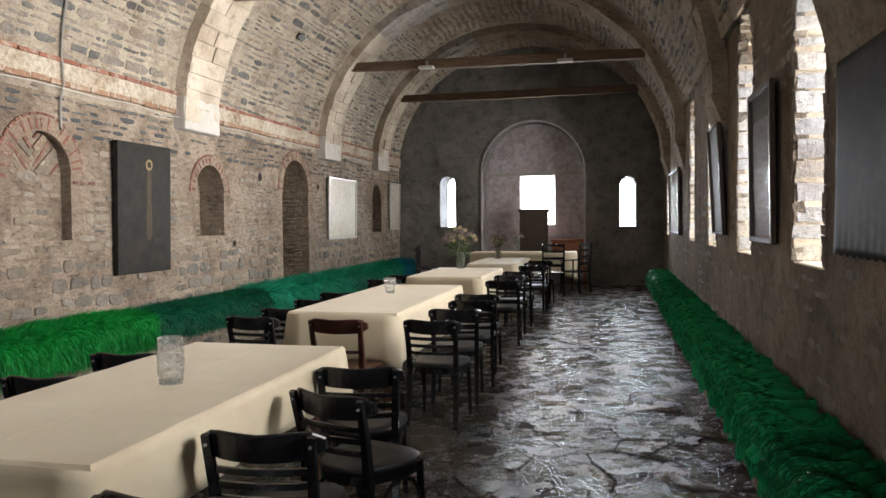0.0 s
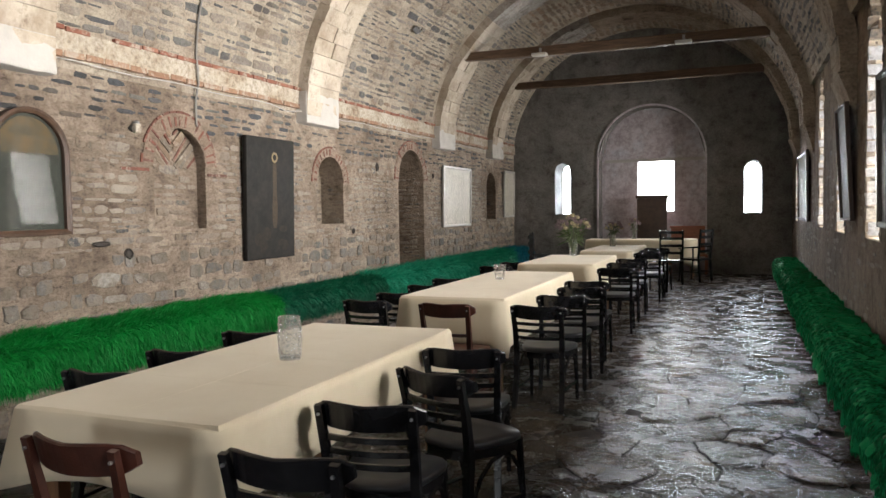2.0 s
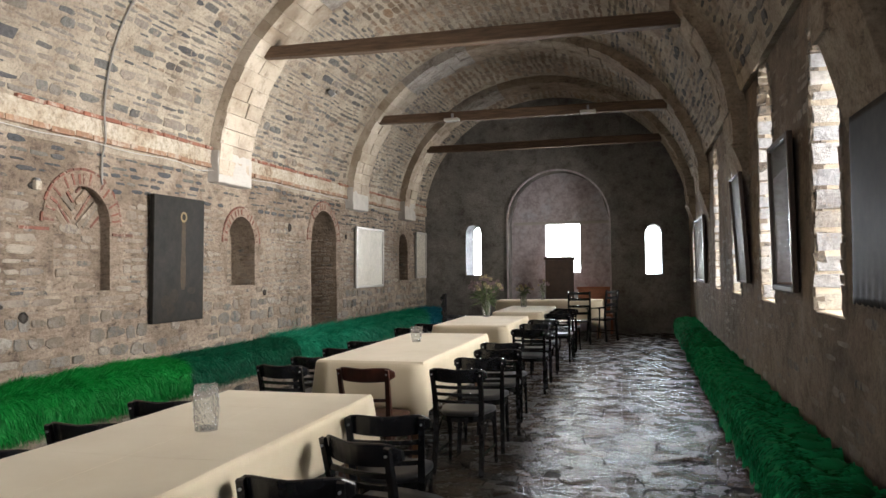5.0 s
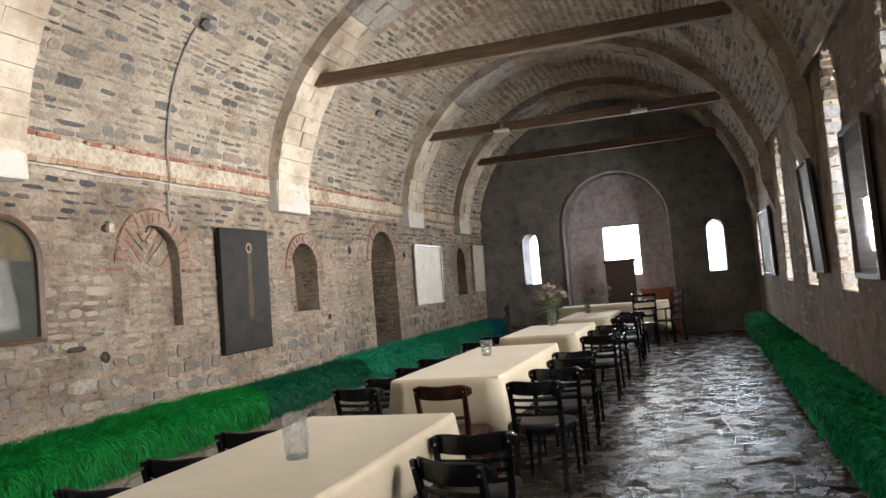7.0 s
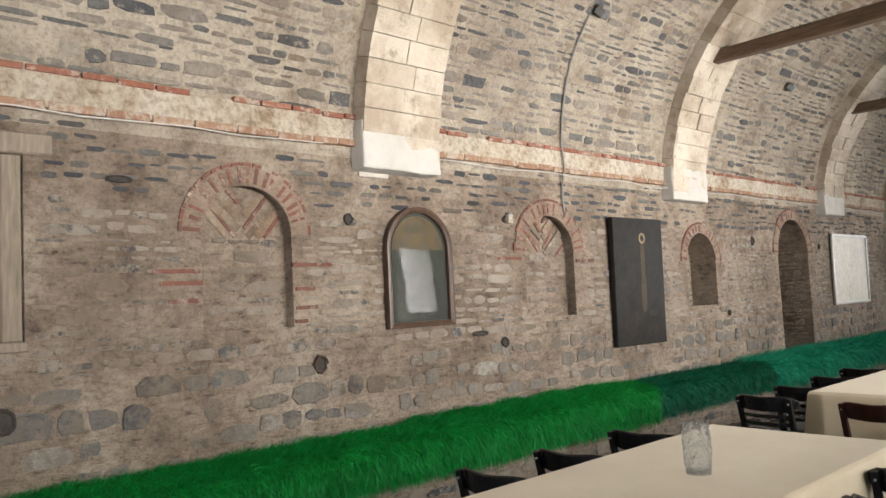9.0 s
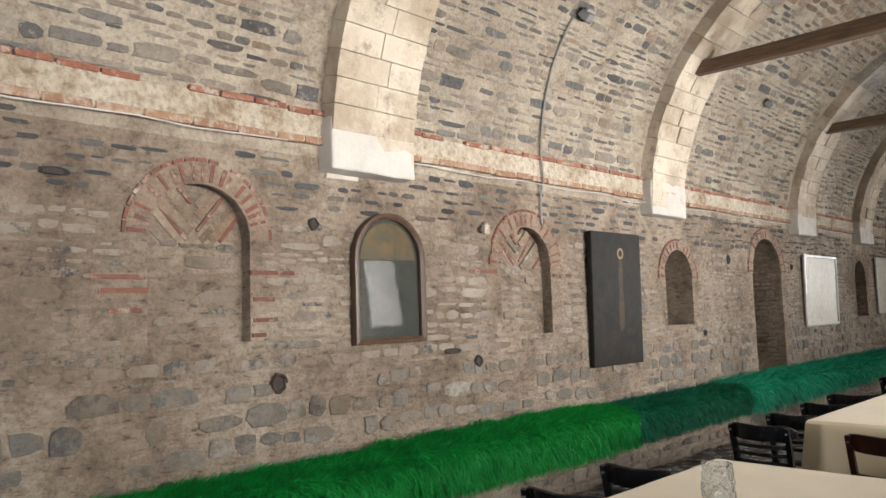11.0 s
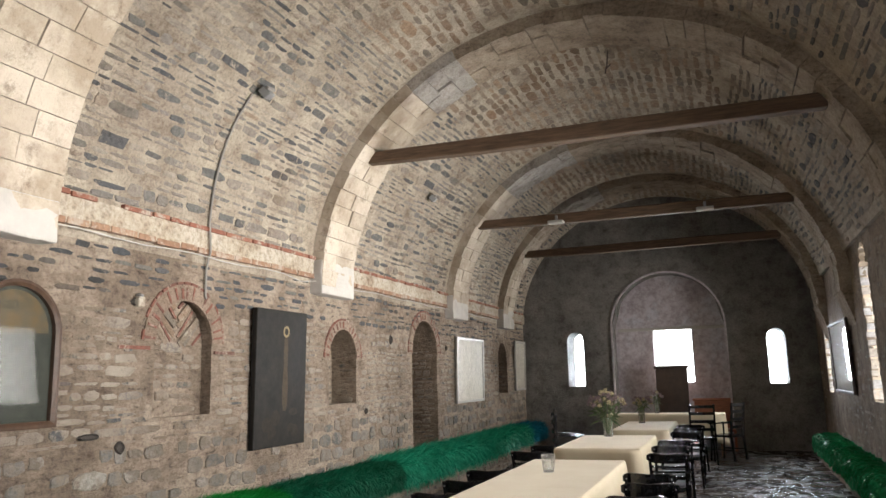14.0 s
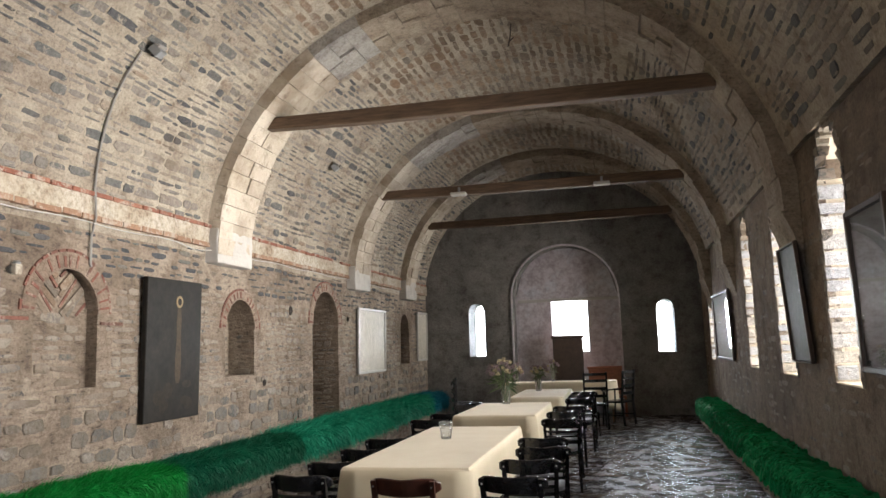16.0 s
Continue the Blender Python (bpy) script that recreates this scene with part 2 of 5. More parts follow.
def fur_material(name, stops):
    m, nt, b = material(name, 0.55)
    c = ramp(nt, any_random(nt), stops)
    patch = ramp(nt, noise_tex(nt, 6, 4), [(0.3, (0.65, 0.7, 0.65)), (0.65, (1.15, 1.15, 1.15))])
    nt.links.new(mix(nt, 0.85, c, patch, "MULTIPLY"), b.inputs["Base Color"])
    b.inputs["Specular IOR Level"].default_value = 0.2
    return m


M_FUR_BRIGHT = fur_material("bright_green_wool", [(0.0, (0.0, 0.15, 0.022)), (0.5, (0.003, 0.22, 0.033)), (1.0, (0.008, 0.3, 0.05))])
M_FUR_DARK = fur_material("dark_green_wool", [(0.0, (0.0, 0.055, 0.026)), (0.5, (0.003, 0.10, 0.05)), (1.0, (0.006, 0.16, 0.085))])
M_FUR_TEAL = fur_material("teal_green_wool", [(0.0, (0.0, 0.13, 0.075)), (0.5, (0.008, 0.27, 0.16)), (1.0, (0.05, 0.5, 0.31))])
M_FUR_BLUE = fur_material("blue_teal_wool", [(0.0, (0.0, 0.09, 0.16)), (0.5, (0.004, 0.17, 0.25)), (1.0, (0.01, 0.26, 0.36))])
M_FUR_RIGHT = fur_material("emerald_wool", [(0.0, (0.001, 0.08, 0.027)), (0.5, (0.005, 0.22, 0.075)), (1.0, (0.025, 0.46, 0.18))])


def glass_material(name="clear_glass", tint=(0.96, 0.98, 0.97), gloss=1.0, milky=0.0, rough=0.02, relief=0.0):
    """Thin clear glass: sees through, with a mirror's gloss that grows towards grazing."""
    m = bpy.data.materials.new(name)
    m.use_nodes = True
    nt = m.node_tree
    nt.nodes.remove(nt.nodes["Principled BSDF"])
    out = nt.nodes["Material Output"]
    t, g, mx, f, k = (nt.nodes.new("ShaderNode" + n) for n in ("BsdfTransparent", "BsdfGlossy", "MixShader", "Fresnel", "Math"))
    t.inputs["Color"].default_value = (*tint, 1)
    g.inputs["Roughness"].default_value = rough
    f.inputs["IOR"].default_value = 1.5
    k.operation, k.use_clamp = "MULTIPLY", True
    k.inputs[1].default_value = gloss
    nt.links.new(f.outputs[0], k.inputs[0])
    nt.links.new(k.outputs[0], mx.inputs[0])
    if relief:
        u = nt.nodes.new("ShaderNodeBump")
        u.inputs["Strength"].default_value, u.inputs["Distance"].default_value = 1.0, relief
        nt.links.new(noise_tex(nt, 45, 4), u.inputs["Height"])
        nt.links.new(u.outputs["Normal"], g.inputs["Normal"])
        nt.links.new(u.outputs["Normal"], f.inputs["Normal"])
    if milky:
        d, m2 = nt.nodes.new("ShaderNodeBsdfDiffuse"), nt.nodes.new("ShaderNodeMixShader")
        d.inputs["Color"].default_value = (0.9, 0.93, 0.92, 1)
        m2.inputs[0].default_value = milky
        nt.links.new(t.outputs[0], m2.inputs[1])
        nt.links.new(d.outputs[0], m2.inputs[2])
        t = m2
    nt.links.new(t.outputs[0], mx.inputs[1])
    nt.links.new(g.outputs[0], mx.inputs[2])
    nt.links.new(mx.outputs[0], out.inputs["Surface"])
    return m


M_PANE = glass_material("picture_glass", (0.98, 0.98, 0.98), 0.55, rough=0.025)
M_GLASS = glass_material("clear_glass", (0.995, 0.998, 0.995), 1.0, 0.07, 0.03, 0.03)
M_DARKPAINT = simple("darkened_panel_paint", (0.045, 0.038, 0.034), 0.38, vary=0.5, scale=5, relief=0.002)
M_FRAME = simple("dark_wood_frame", (0.05, 0.028, 0.018), 0.4, vary=0.3, scale=9)
M_METAL = simple("grey_metal", (0.3, 0.3, 0.3), 0.45, 0.8)
M_CABLE = simple("grey_conduit", (0.24, 0.22, 0.2), 0.7, vary=0.1)
# Dark tone for the shade inside the wall holes.
M_HOLESHADE = simple("hole_shade", (0.05, 0.042, 0.036), 0.95, vary=0.3, scale=20, relief=0.02)


# ---- mesh helpers ----
def mesh_of(name, verts, faces, smooth=False):
    me = bpy.data.meshes.new(name)
    me.from_pydata(verts, [], faces)
    if smooth:
        me.polygons.foreach_set("use_smooth", [True] * len(me.polygons))
    me.update()
    return me


def made(name, verts, faces, mat, parent=None, label="", smooth=False):
    ob = new(name, mesh_of(name, verts, faces, smooth))
    ob.data.materials.append(mat)
    if parent:
        ob.parent = parent
    if label:
        tagged(ob, label)
    return ob


def part(name, bm, mat, parent=None, label="", smooth=False):
    me = bpy.data.meshes.new(name)
    bmesh.ops.recalc_face_normals(bm, faces=bm.faces)
    bm.to_mesh(me)
    bm.free()
    if smooth:
        me.polygons.foreach_set("use_smooth", [True] * len(me.polygons))
    me.materials.append(mat)
    ob = new(name, me)
    if parent:
        ob.parent = parent
    if label:
        tagged(ob, label)
    return ob


def empty(name, m, label, category, group="", kind=""):
    ob = new(name)
    ob.empty_display_size = 0.1
    ob.matrix_world = m
    return tagged(ob, label, category, group, kind)


def add_box(bm, x0, x1, y0, y1, z0, z1, bevel=0.0, seg=1):
    r = bmesh.ops.create_cube(bm, size=1.0)
    vs = r["verts"]
    for v in vs:
        v.co = Vector((x0 + (v.co.x + 0.5) * (x1 - x0), y0 + (v.co.y + 0.5) * (y1 - y0), z0 + (v.co.z + 0.5) * (z1 - z0)))
    if bevel:
        es = list({e for v in vs for e in v.link_edges})
        bmesh.ops.bevel(bm, geom=es, offset=bevel, segments=seg, affect="EDGES", profile=0.6)
    return bm


def box(x0, x1, y0, y1, z0, z1, bevel=0.0, seg=1):
    return add_box(bmesh.new(), x0, x1, y0, y1, z0, z1, bevel, seg)


def sweep(bm, pts, w, d, up=(0, 0, 1), round_n=0):
    """A bar of width w and depth d along the points; with round_n sides a round one."""
    rings = []
    up = Vector(up)
    for i, p in enumerate(pts):
        p = Vector(p)
        t = (Vector(pts[min(i + 1, len(pts) - 1)]) - Vector(pts[max(i - 1, 0)])).normalized()
        s = t.cross(up)
        s = s.normalized() if s.length > 1e-4 else Vector((1, 0, 0))
        n = s.cross(t).normalized()
        ww = w[i] if isinstance(w, (list, tuple)) else w
        dd = d[i] if isinstance(d, (list, tuple)) else d
        if round_n:
            ring = [p + s * (math.cos(a) * ww / 2) + n * (math.sin(a) * dd / 2) for a in (2 * math.pi * k / round_n for k in range(round_n))]
        else:
            ring = [p + s * sx * ww / 2 + n * sy * dd / 2 for sx, sy in ((-1, -1), (1, -1), (1, 1), (-1, 1))]
        rings.append([bm.verts.new(q) for q in ring])
    n = len(rings[0])
    for a, b in zip(rings, rings[1:]):
        for k in range(n):
            bm.faces.new((a[k], a[(k + 1) % n], b[(k + 1) % n], b[k]))
    bm.faces.new(rings[0][::-1])
    bm.faces.new(rings[-1])
    return bm


def lathe(bm, prof, n=16, centre=(0, 0, 0)):
    rings = []
    for r, z in prof:
        rings.append([bm.verts.new((centre[0] + r * math.cos(2 * math.pi * k / n), centre[1] + r * math.sin(2 * math.pi * k / n), centre[2] + z)) for k in range(n)])
    for a, b in zip(rings, rings[1:]):
        for k in range(n):
            bm.faces.new((a[k], a[(k + 1) % n], b[(k + 1) % n], b[k]))
    bm.faces.new(rings[0][::-1])
    bm.faces.new(rings[-1])
    return bm


# ---- plan ----
XL, XR, XC = -3.09, 3.17, 0.04      # side walls and axis
Y0, Y1 = -4.2, 18.3                 # back wall and end wall
SPRING, HALF, RISE = 2.75, 3.13, 2.86
RHALF, RRISE = 2.985, 2.71
RIBS = [(-0.45, 0.35), (4.03, 4.83), (8.56, 9.36), (13.05, 13.83), (16.15, 16.95)]
# openings: (along0, along1, bottom, spring, depth)
LEFT_OPEN = [(0.45, 1.66, 1.40, 2.66, 0.22), (2.74, 3.44, 1.44, 2.14, 0.11), (6.02, 6.77, 1.37, 2.03, 0.11), (8.99, 9.71, 1.36, 1.94, 0.36),
             (11.55, 12.6, 0.35, 2.05, 0.55), (16.15, 16.8, 1.3, 2.02, 0.36)]
RIGHT_OPEN = [(-1.75, -1.0, 1.23, 2.84, 1.0), (0.55, 1.3, 1.23, 2.84, 1.0), (2.75, 3.5, 1.23, 2.84, 1.0), (4.95, 5.68, 1.23, 2.9, 1.0), (7.13, 7.9, 1.21, 2.92, 1.0),
              (9.32, 10.08, 1.2, 2.92, 1.0), (11.58, 12.25, 1.2, 2.95, 1.0), (16.4, 17.05, 1.2, 2.84, 1.0)]
END_OPEN = [(-2.06, -1.68, 1.38, 2.4, 0.9), (-1.01, 1.39, 0.0, 2.66, 0.9), (2.2, 2.57, 1.36, 2.32, 0.9)]


def head(o, u):
    """Height of an opening's arched head at u; the widest of the left wall has a flat one."""
    a, b, z0, zs, _ = o
    if o is LEFT_OPEN[0]:
        return zs
    r = (b - a) / 2
    k = 1.0 if r > 0.5 or zs < 2.3 else 1.1
    return zs + k * math.sqrt(max(0.0, r * r - (u - (a + b) / 2) ** 2))


def inside(opens, u, z, grow):
    for o in opens:
        if o[0] - grow < u < o[1] + grow and z > o[2] - grow:
            m = min(max(u, o[0]), o[1])
            if z < head(o, m) + grow:
                return True
    return False


def wall_faces(opens, u0, u1, z0, z1, place, thick):
    """A wall with arched openings: front, reveals, back. place(u, depth, z) gives the point."""
    verts, faces = [], []

    def quad(a, b, c, d):
        i = len(verts)
        verts.extend((a, b, c, d))
        faces.append((i, i + 1, i + 2, i + 3))
    cuts = [u0]
    for o in sorted(opens):
        n = 14
        cuts += [o[0] + (o[1] - o[0]) * k / n for k in range(n + 1)]
    cuts.append(u1)
    for a, b in zip(cuts, cuts[1:]):
        mid = (a + b) / 2
        o = next((q for q in opens if q[0] < mid < q[1]), None)
        if not o:
            quad(place(a, 0, z0), place(b, 0, z0), place(b, 0, z1), place(a, 0, z1))
            quad(place(a, thick, z0), place(b, thick, z0), place(b, thick, z1), place(a, thick, z1))
            continue
        d, ha, hb = min(o[4], thick), head(o, a), head(o, b)
        if o[2] > z0:
            quad(place(a, 0, z0), place(b, 0, z0), place(b, 0, o[2]), place(a, 0, o[2]))
        quad(place(a, 0, ha), place(b, 0, hb), place(b, 0, z1), place(a, 0, z1))
        quad(place(a, 0, o[2]), place(b, 0, o[2]), place(b, d, o[2]), place(a, d, o[2]))
        quad(place(a, 0, ha), place(b, 0, hb), place(b, d, hb), place(a, d, ha))
        if d < thick:
            quad(place(a, d, o[2]), place(b, d, o[2]), place(b, d, hb), place(a, d, ha))
            quad(place(a, thick, z0), place(b, thick, z0), place(b, thick, z1), place(a, thick, z1))
        else:
            quad(place(a, thick, z0), place(b, thick, z0), place(b, thick, o[2]), place(a, thick, o[2]))
            quad(place(a, thick, ha), place(b, thick, hb), place(b, thick, z1), place(a, thick, z1))
        for e, h, s in ((o[0], ha, a), (o[1], hb, b)):
            if abs(e - s) < 1e-6:
                quad(place(e, 0, o[2]), place(e, d, o[2]), place(e, d, h), place(e, 0, h))
    for z in (z0, z1):
        quad(place(u0, 0, z), place(u1, 0, z), place(u1, thick, z), place(u0, thick, z))
    for u in (u0, u1):
        quad(place(u, 0, z0), place(u, thick, z0), place(u, thick, z1), place(u, 0, z1))
    return verts, faces


left_place = lambda u, d, z: (XL - d, u, z)
right_place = lambda u, d, z: (XR + d, u, z)
end_place = lambda u, d, z: (u, Y1 + d, z)
back_place = lambda u, d, z: (u, Y0 - d, z)


def vault_point(v, y, inset=0.0):
    """v runs from 0 at the left springing to 1 at the right one."""
    a = math.pi * (1 - v)
    return Vector((XC + (HALF - inset) * math.cos(a), y, SPRING + (RISE - inset) * math.sin(a)))


WALL_TOP = 3.36
VCUT = 1 - math.asin((WALL_TOP - 0.03 - SPRING) / RISE) / math.pi   # the vault starts higher over the windows
wall_left = tagged(made("wall_left", *wall_faces(LEFT_OPEN, Y0, Y1 + 1, -0.1, 2.95, left_place, 0.9), M_MORTAR), "tan rubble stone wall with niches", "wall", kind="structure")
wall_right = tagged(made("wall_right", *wall_faces(RIGHT_OPEN, Y0, Y1 + 1, -0.1, WALL_TOP, right_place, 1.0), M_RWALL), "rubble stone wall with tall arched windows", "wall", kind="structure")
wall_end = tagged(made("wall_end", *wall_faces(END_OPEN, XL - 0.9, XR + 1.0, -0.1, 6.4, end_place, 0.9), M_ENDWALL), "dark stone end wall with arched niche and windows", "wall", kind="structure")
BACK_OPEN = [(-0.9, 0.9, 0.0, 2.3, 0.9)]
wall_back = tagged(made("wall_back", *wall_faces(BACK_OPEN, XL - 0.9, XR + 1.0, -0.1, 6.4, back_place, 0.9), M_MORTAR), "plain stone wall with an open doorway", "wall", kind="structure")


def build_vault():
    verts, faces = [], []
    n, ys = 48, [Y0 - 0.9, Y1 + 1.0]
    for y in ys:
        for shell in (0.0, -0.5):
            for k in range(n + 1):
                verts.append(tuple(vault_point(VCUT * k / n, y, shell)))
    c = n + 1
    for k in range(n):
        faces.append((k, k + 1, 2 * c + k + 1, 2 * c + k))
        faces.append((c + k, c + k + 1, 3 * c + k + 1, 3 * c + k))
    for k in (0, n):
        faces.append((k, c + k, 3 * c + k, 2 * c + k))
    return verts, faces


ceiling = tagged(made("ceiling", *build_vault(), M_VMORTAR), "stone barrel vault with smeared mortar", "ceiling", kind="structure")
ground = tagged(made("ground", [(-400, -400, -0.3), (400, -400, -0.3), (400, 400, -0.3), (-400, 400, -0.3)], [(0, 1, 2, 3)], simple("pale_ground", (0.3, 0.27, 0.22), 0.95)), "pale dry ground outside the hall", "ground", kind="structure")

glow = bpy.data.materials.new("bright_haze")
glow.use_nodes = True
glow.node_tree.nodes["Principled BSDF"].inputs["Base Color"].default_value = (0.8, 0.85, 0.9, 1)
glow.node_tree.nodes["Principled BSDF"].inputs["Emission Color"].default_value = (0.9, 0.95, 1.0, 1)
glow.node_tree.nodes["Principled BSDF"].inputs["Emission Strength"].default_value = 9.0
backdrop = tagged(made("backdrop", [(-40, 60, -0.3), (40, 60, -0.3), (40, 60, 40), (-40, 60, 40)], [(0, 1, 2, 3)], glow), "blinding white haze far beyond the end windows", "backdrop", kind="structure")

# ---- ribs of the vault ----
def rib(y0, y1):
    """A transverse arch of cut blocks, each a little out of line."""
    verts, faces = [], []
    n, per = 44, 16
    rnd = random.Random(int(y0 * 100))
    for k in range(n):
        a0, a1 = math.pi * k / n + 0.0011, math.pi * (k + 1) / n - 0.0011
        split = rnd.uniform(0.35, 0.65)
        ym = y0 + (y1 - y0) * split
        for ya, yb in ((y0, ym - 0.0025), (ym + 0.0025, y1)):
            out = rnd.uniform(-0.012, 0.012) * (1 if k < 12 else 1.8)
            i = len(verts)
            m = 3
            for y in (ya, yb):
                for j in range(m):
                    a = a0 + (a1 - a0) * j / (m - 1)
                    for h, r in ((RHALF - out, RRISE - out), (HALF + 0.03, RISE + 0.03)):
                        verts.append((XC - h * math.cos(a), y, SPRING + r * math.sin(a)))
            q = 2 * m
            for j in range(m - 1):
                b = i + 2 * j
                faces.append((b, b + 2, b + q + 2, b + q))
                faces.append((b, b + 1, b + 3, b + 2))
                faces.append((b + q, b + q + 2, b + q + 3, b + q + 1))
            faces.append((i, i + q, i + q + 1, i + 1))
            e = i + 2 * (m - 1)
            faces.append((e, e + 1, e + q + 1, e + q))
    ob = made("arch_rib", verts, faces, M_RIB)
    for extra in (M_RIBPATCH, M_RIBROUGH):
        ob.data.materials.append(extra)
    p0, p1 = 11 + int(y0 * 7) % 3, 16 + int(y0 * 5) % 3
    for f in ob.data.polygons:
        k = f.index // per
        f.material_index = 0 if k < p0 else (1 if k < p1 else 2)
    return tagged(ob, "transverse vault arch of weathered cut limestone", "arch", kind="structure", group="vault arches")


for y0, y1 in RIBS:
    rib(y0, y1)


def rough_block(name, x0, x1, y0, y1, z0, z1, mat, amp=0.012, cuts=7, bevel=0.02, seed=0):
    bm = box(x0, x1, y0, y1, z0, z1, bevel, 2)
    bmesh.ops.subdivide_edges(bm, edges=[e for e in bm.edges if e.calc_length() > 0.15], cuts=cuts, use_grid_fill=True)
    for v in bm.verts:
        v.co += noise.noise_vector(v.co * 6 + Vector((seed, 0, 0))) * amp
    return part(name, bm, mat)


for y0, y1 in RIBS[1:]:
    tagged(rough_block("arch_springer", XL - 0.05, XC - RHALF + 0.012, y0 - 0.01, y1 + 0.01, 2.65, 3.05, M_WHITE, seed=y0), "white plastered block at the foot of an arch", "springer block", kind="structure", group="arch springers")
    foot = rough_block("arch_foot", XC + RHALF - 0.02, XR + 0.05, y0 + 0.01, y1 - 0.01, 2.2, 2.8, M_RIBROUGH, 0.02, seed=y0 + 3)
    for v in foot.data.vertices:
        q = min(max((2.8 - v.co.z) / 0.6, 0), 1)
        if v.co.x < XR:
            v.co.x += (XR + 0.015 - v.co.x) * q ** 0.8
    tagged(foot, "rough mortared foot of an arch fading into the wall", "arch foot", kind="structure", group="arch feet")


# ---- cornice on the left wall: two thin brick lines and an ochre band between them ----
def cornice():
    bm = box(XL - 0.03, XL + 0.045, Y0, Y1, 2.85, 3.06)
    bmesh.ops.subdivide_edges(bm, edges=[e for e in bm.edges if e.calc_length() > 1], cuts=180, use_grid_fill=True)
    for v in bm.verts:
        v.co.x += noise.noise(v.co * 5) * 0.012
        v.co.z += noise.noise(v.co * 3.1) * 0.012
    band = tagged(part("cornice_band", bm, M_OCHRE), "ochre plaster band between two brick courses", "cornice", kind="structure")
    rnd = random.Random(5)
    for z, off, keep, th, mat in ((3.072, 0.062, 0.96, 0.02, M_COURSE), (2.862, 0.056, 0.97, 0.026, M_SALMON)):
        y = Y0 + 0.1
        while y < Y1 - 0.3:
            ln = rnd.uniform(0.2, 0.34)
            if rnd.random() < keep:
                w = ln - 0.018
                x = XL + off + rnd.uniform(-0.006, 0.006)
                dz = rnd.uniform(-0.006, 0.006)
                bm = box(XL - 0.02, x, y, y + w, z - th + dz, z + th + dz, 0.004)
                part("brick", bm, mat, band)
            y += ln
    return band


cornice()


# ---- rubble masonry ----
def stones_on(point, u0, u1, v0, v1, hs, ls, blocked, seed, proud=(0.004, 0.02), gap=0.011, slope=0.25, keep=0.96):
    """Irregular stones in rough courses on a surface; point(u, v, d) gives a place d metres proud of it. Yields vertex and face lists."""
    rnd = random.Random(seed)
    out = []
    v = v0
    while v < v1 - 0.02:
        h = hs[0] + (hs[1] - hs[0]) * rnd.random() ** 1.5
        u = u0 + rnd.uniform(-0.2, 0)
        while u < u1:
            ln = (ls[0] + (ls[1] - ls[0]) * rnd.random() ** 1.6) * (0.55 + 4.5 * h)
            hh = h * rnd.uniform(0.5, 1.0)
            vc, uc = v + h / 2 + rnd.uniform(-0.4, 0.4) * (h - hh) + 0.05 * noise.noise((u * 1.3, v * 1.7, seed)), u + ln / 2
            a, b = (ln - gap) / 2, (hh - gap * 0.7) / 2
            if b > 0.008 and rnd.random() < keep and uc + a < u1 and uc - a > u0 and vc + b < v1 and vc - b > v0 - 0.01 and not blocked(uc, vc, a, b):
                n = rnd.choice((7, 8, 9, 10))
                ph = rnd.uniform(0, 6.28)
                d = rnd.uniform(*proud)
                ring = []
                for k in range(n):
                    t = ph + 2 * math.pi * k / n
                    c, s = math.cos(t), math.sin(t)
                    m = max(abs(c), abs(s)) * rnd.uniform(0.92, 1.17)
                    ring.append((min(max(c / m, -1.0), 1.0) * a, min(max(s / m, -1.0), 1.0) * b))
                vs = [point(uc + x, vc + y, -0.008) for x, y in ring]
                inn = 0.72 if b < 0.03 else 0.84
                vs += [point(uc + x * 0.95, vc + y * inn, d * rnd.uniform(0.7, 1.2)) for x, y in ring]
                vs.append(point(uc, vc, d * 1.15))
                fs = [(k, (k + 1) % n, n + (k + 1) % n, n + k) for k in range(n)]
                fs += [(n + k, n + (k + 1) % n, 2 * n) for k in range(n)]
                out.append((uc, vc, vs, fs))
            u += ln
        v += h
    return out


def joined(name, stones, mat, parent, label, kind="stuff"):
    verts, faces = [], []
    for _, _, vs, fs in stones:
        i = len(verts)
        verts.extend(vs)
        faces.extend([tuple(k + i for k in f) for f in fs])
    ob = made(name, verts, faces, mat, parent, label)
    if kind:
        tagged(ob, kind=kind)
    return ob


def lay(name, stones, mat, parent, label, near, limit=290):
    """The stones of a stretch become parts of their own, the rest one joined part."""
    single = [s for s in stones if near(s[0], s[1])][:limit]
    chosen = {id(s) for s in single}
    for _, _, vs, fs in single:
        c = Vector(vs[-1])
        ob = made(name, [tuple(Vector(p) - c) for p in vs], fs, mat, parent)
        ob.location = c
    rest = [s for s in stones if id(s) not in chosen]
    joined("small_stones", rest, mat, parent, label)


left_point = lambda u, v, d: (XL + d, u, v)
right_point = lambda u, v, d: (XR - d, u, v)
end_point = lambda u, v, d: (u, Y1 - d, v)

# picture-free rule for stones: clear of openings, brick rings and the plaster blocks
RING = 0.17


def left_blocked(u, v, a, b):
    if any(y0 - 0.06 < u + a and u - a < y1 + 0.06 and v + b > 2.58 for y0, y1 in RIBS[1:]):
        return True
    for o in LEFT_OPEN:
        g = 0.02
        if o[3] - o[2] < 1.0 and o[4] < 0.6 and o is not LEFT_OPEN[0]:
            g = 0.18 if v + b > o[3] - 0.1 else 0.03
        for uu in (u - a, u, u + a):
            for vv in (v - b, v + b):
                if inside([o], uu, vv, g):
                    return True
    return v + b > 2.8


def right_blocked(u, v, a, b):
    return any(inside(RIGHT_OPEN, uu, vv, 0.02) for uu in (u - a, u, u + a) for vv in (v - b, v + b)) or v + b > 3.25


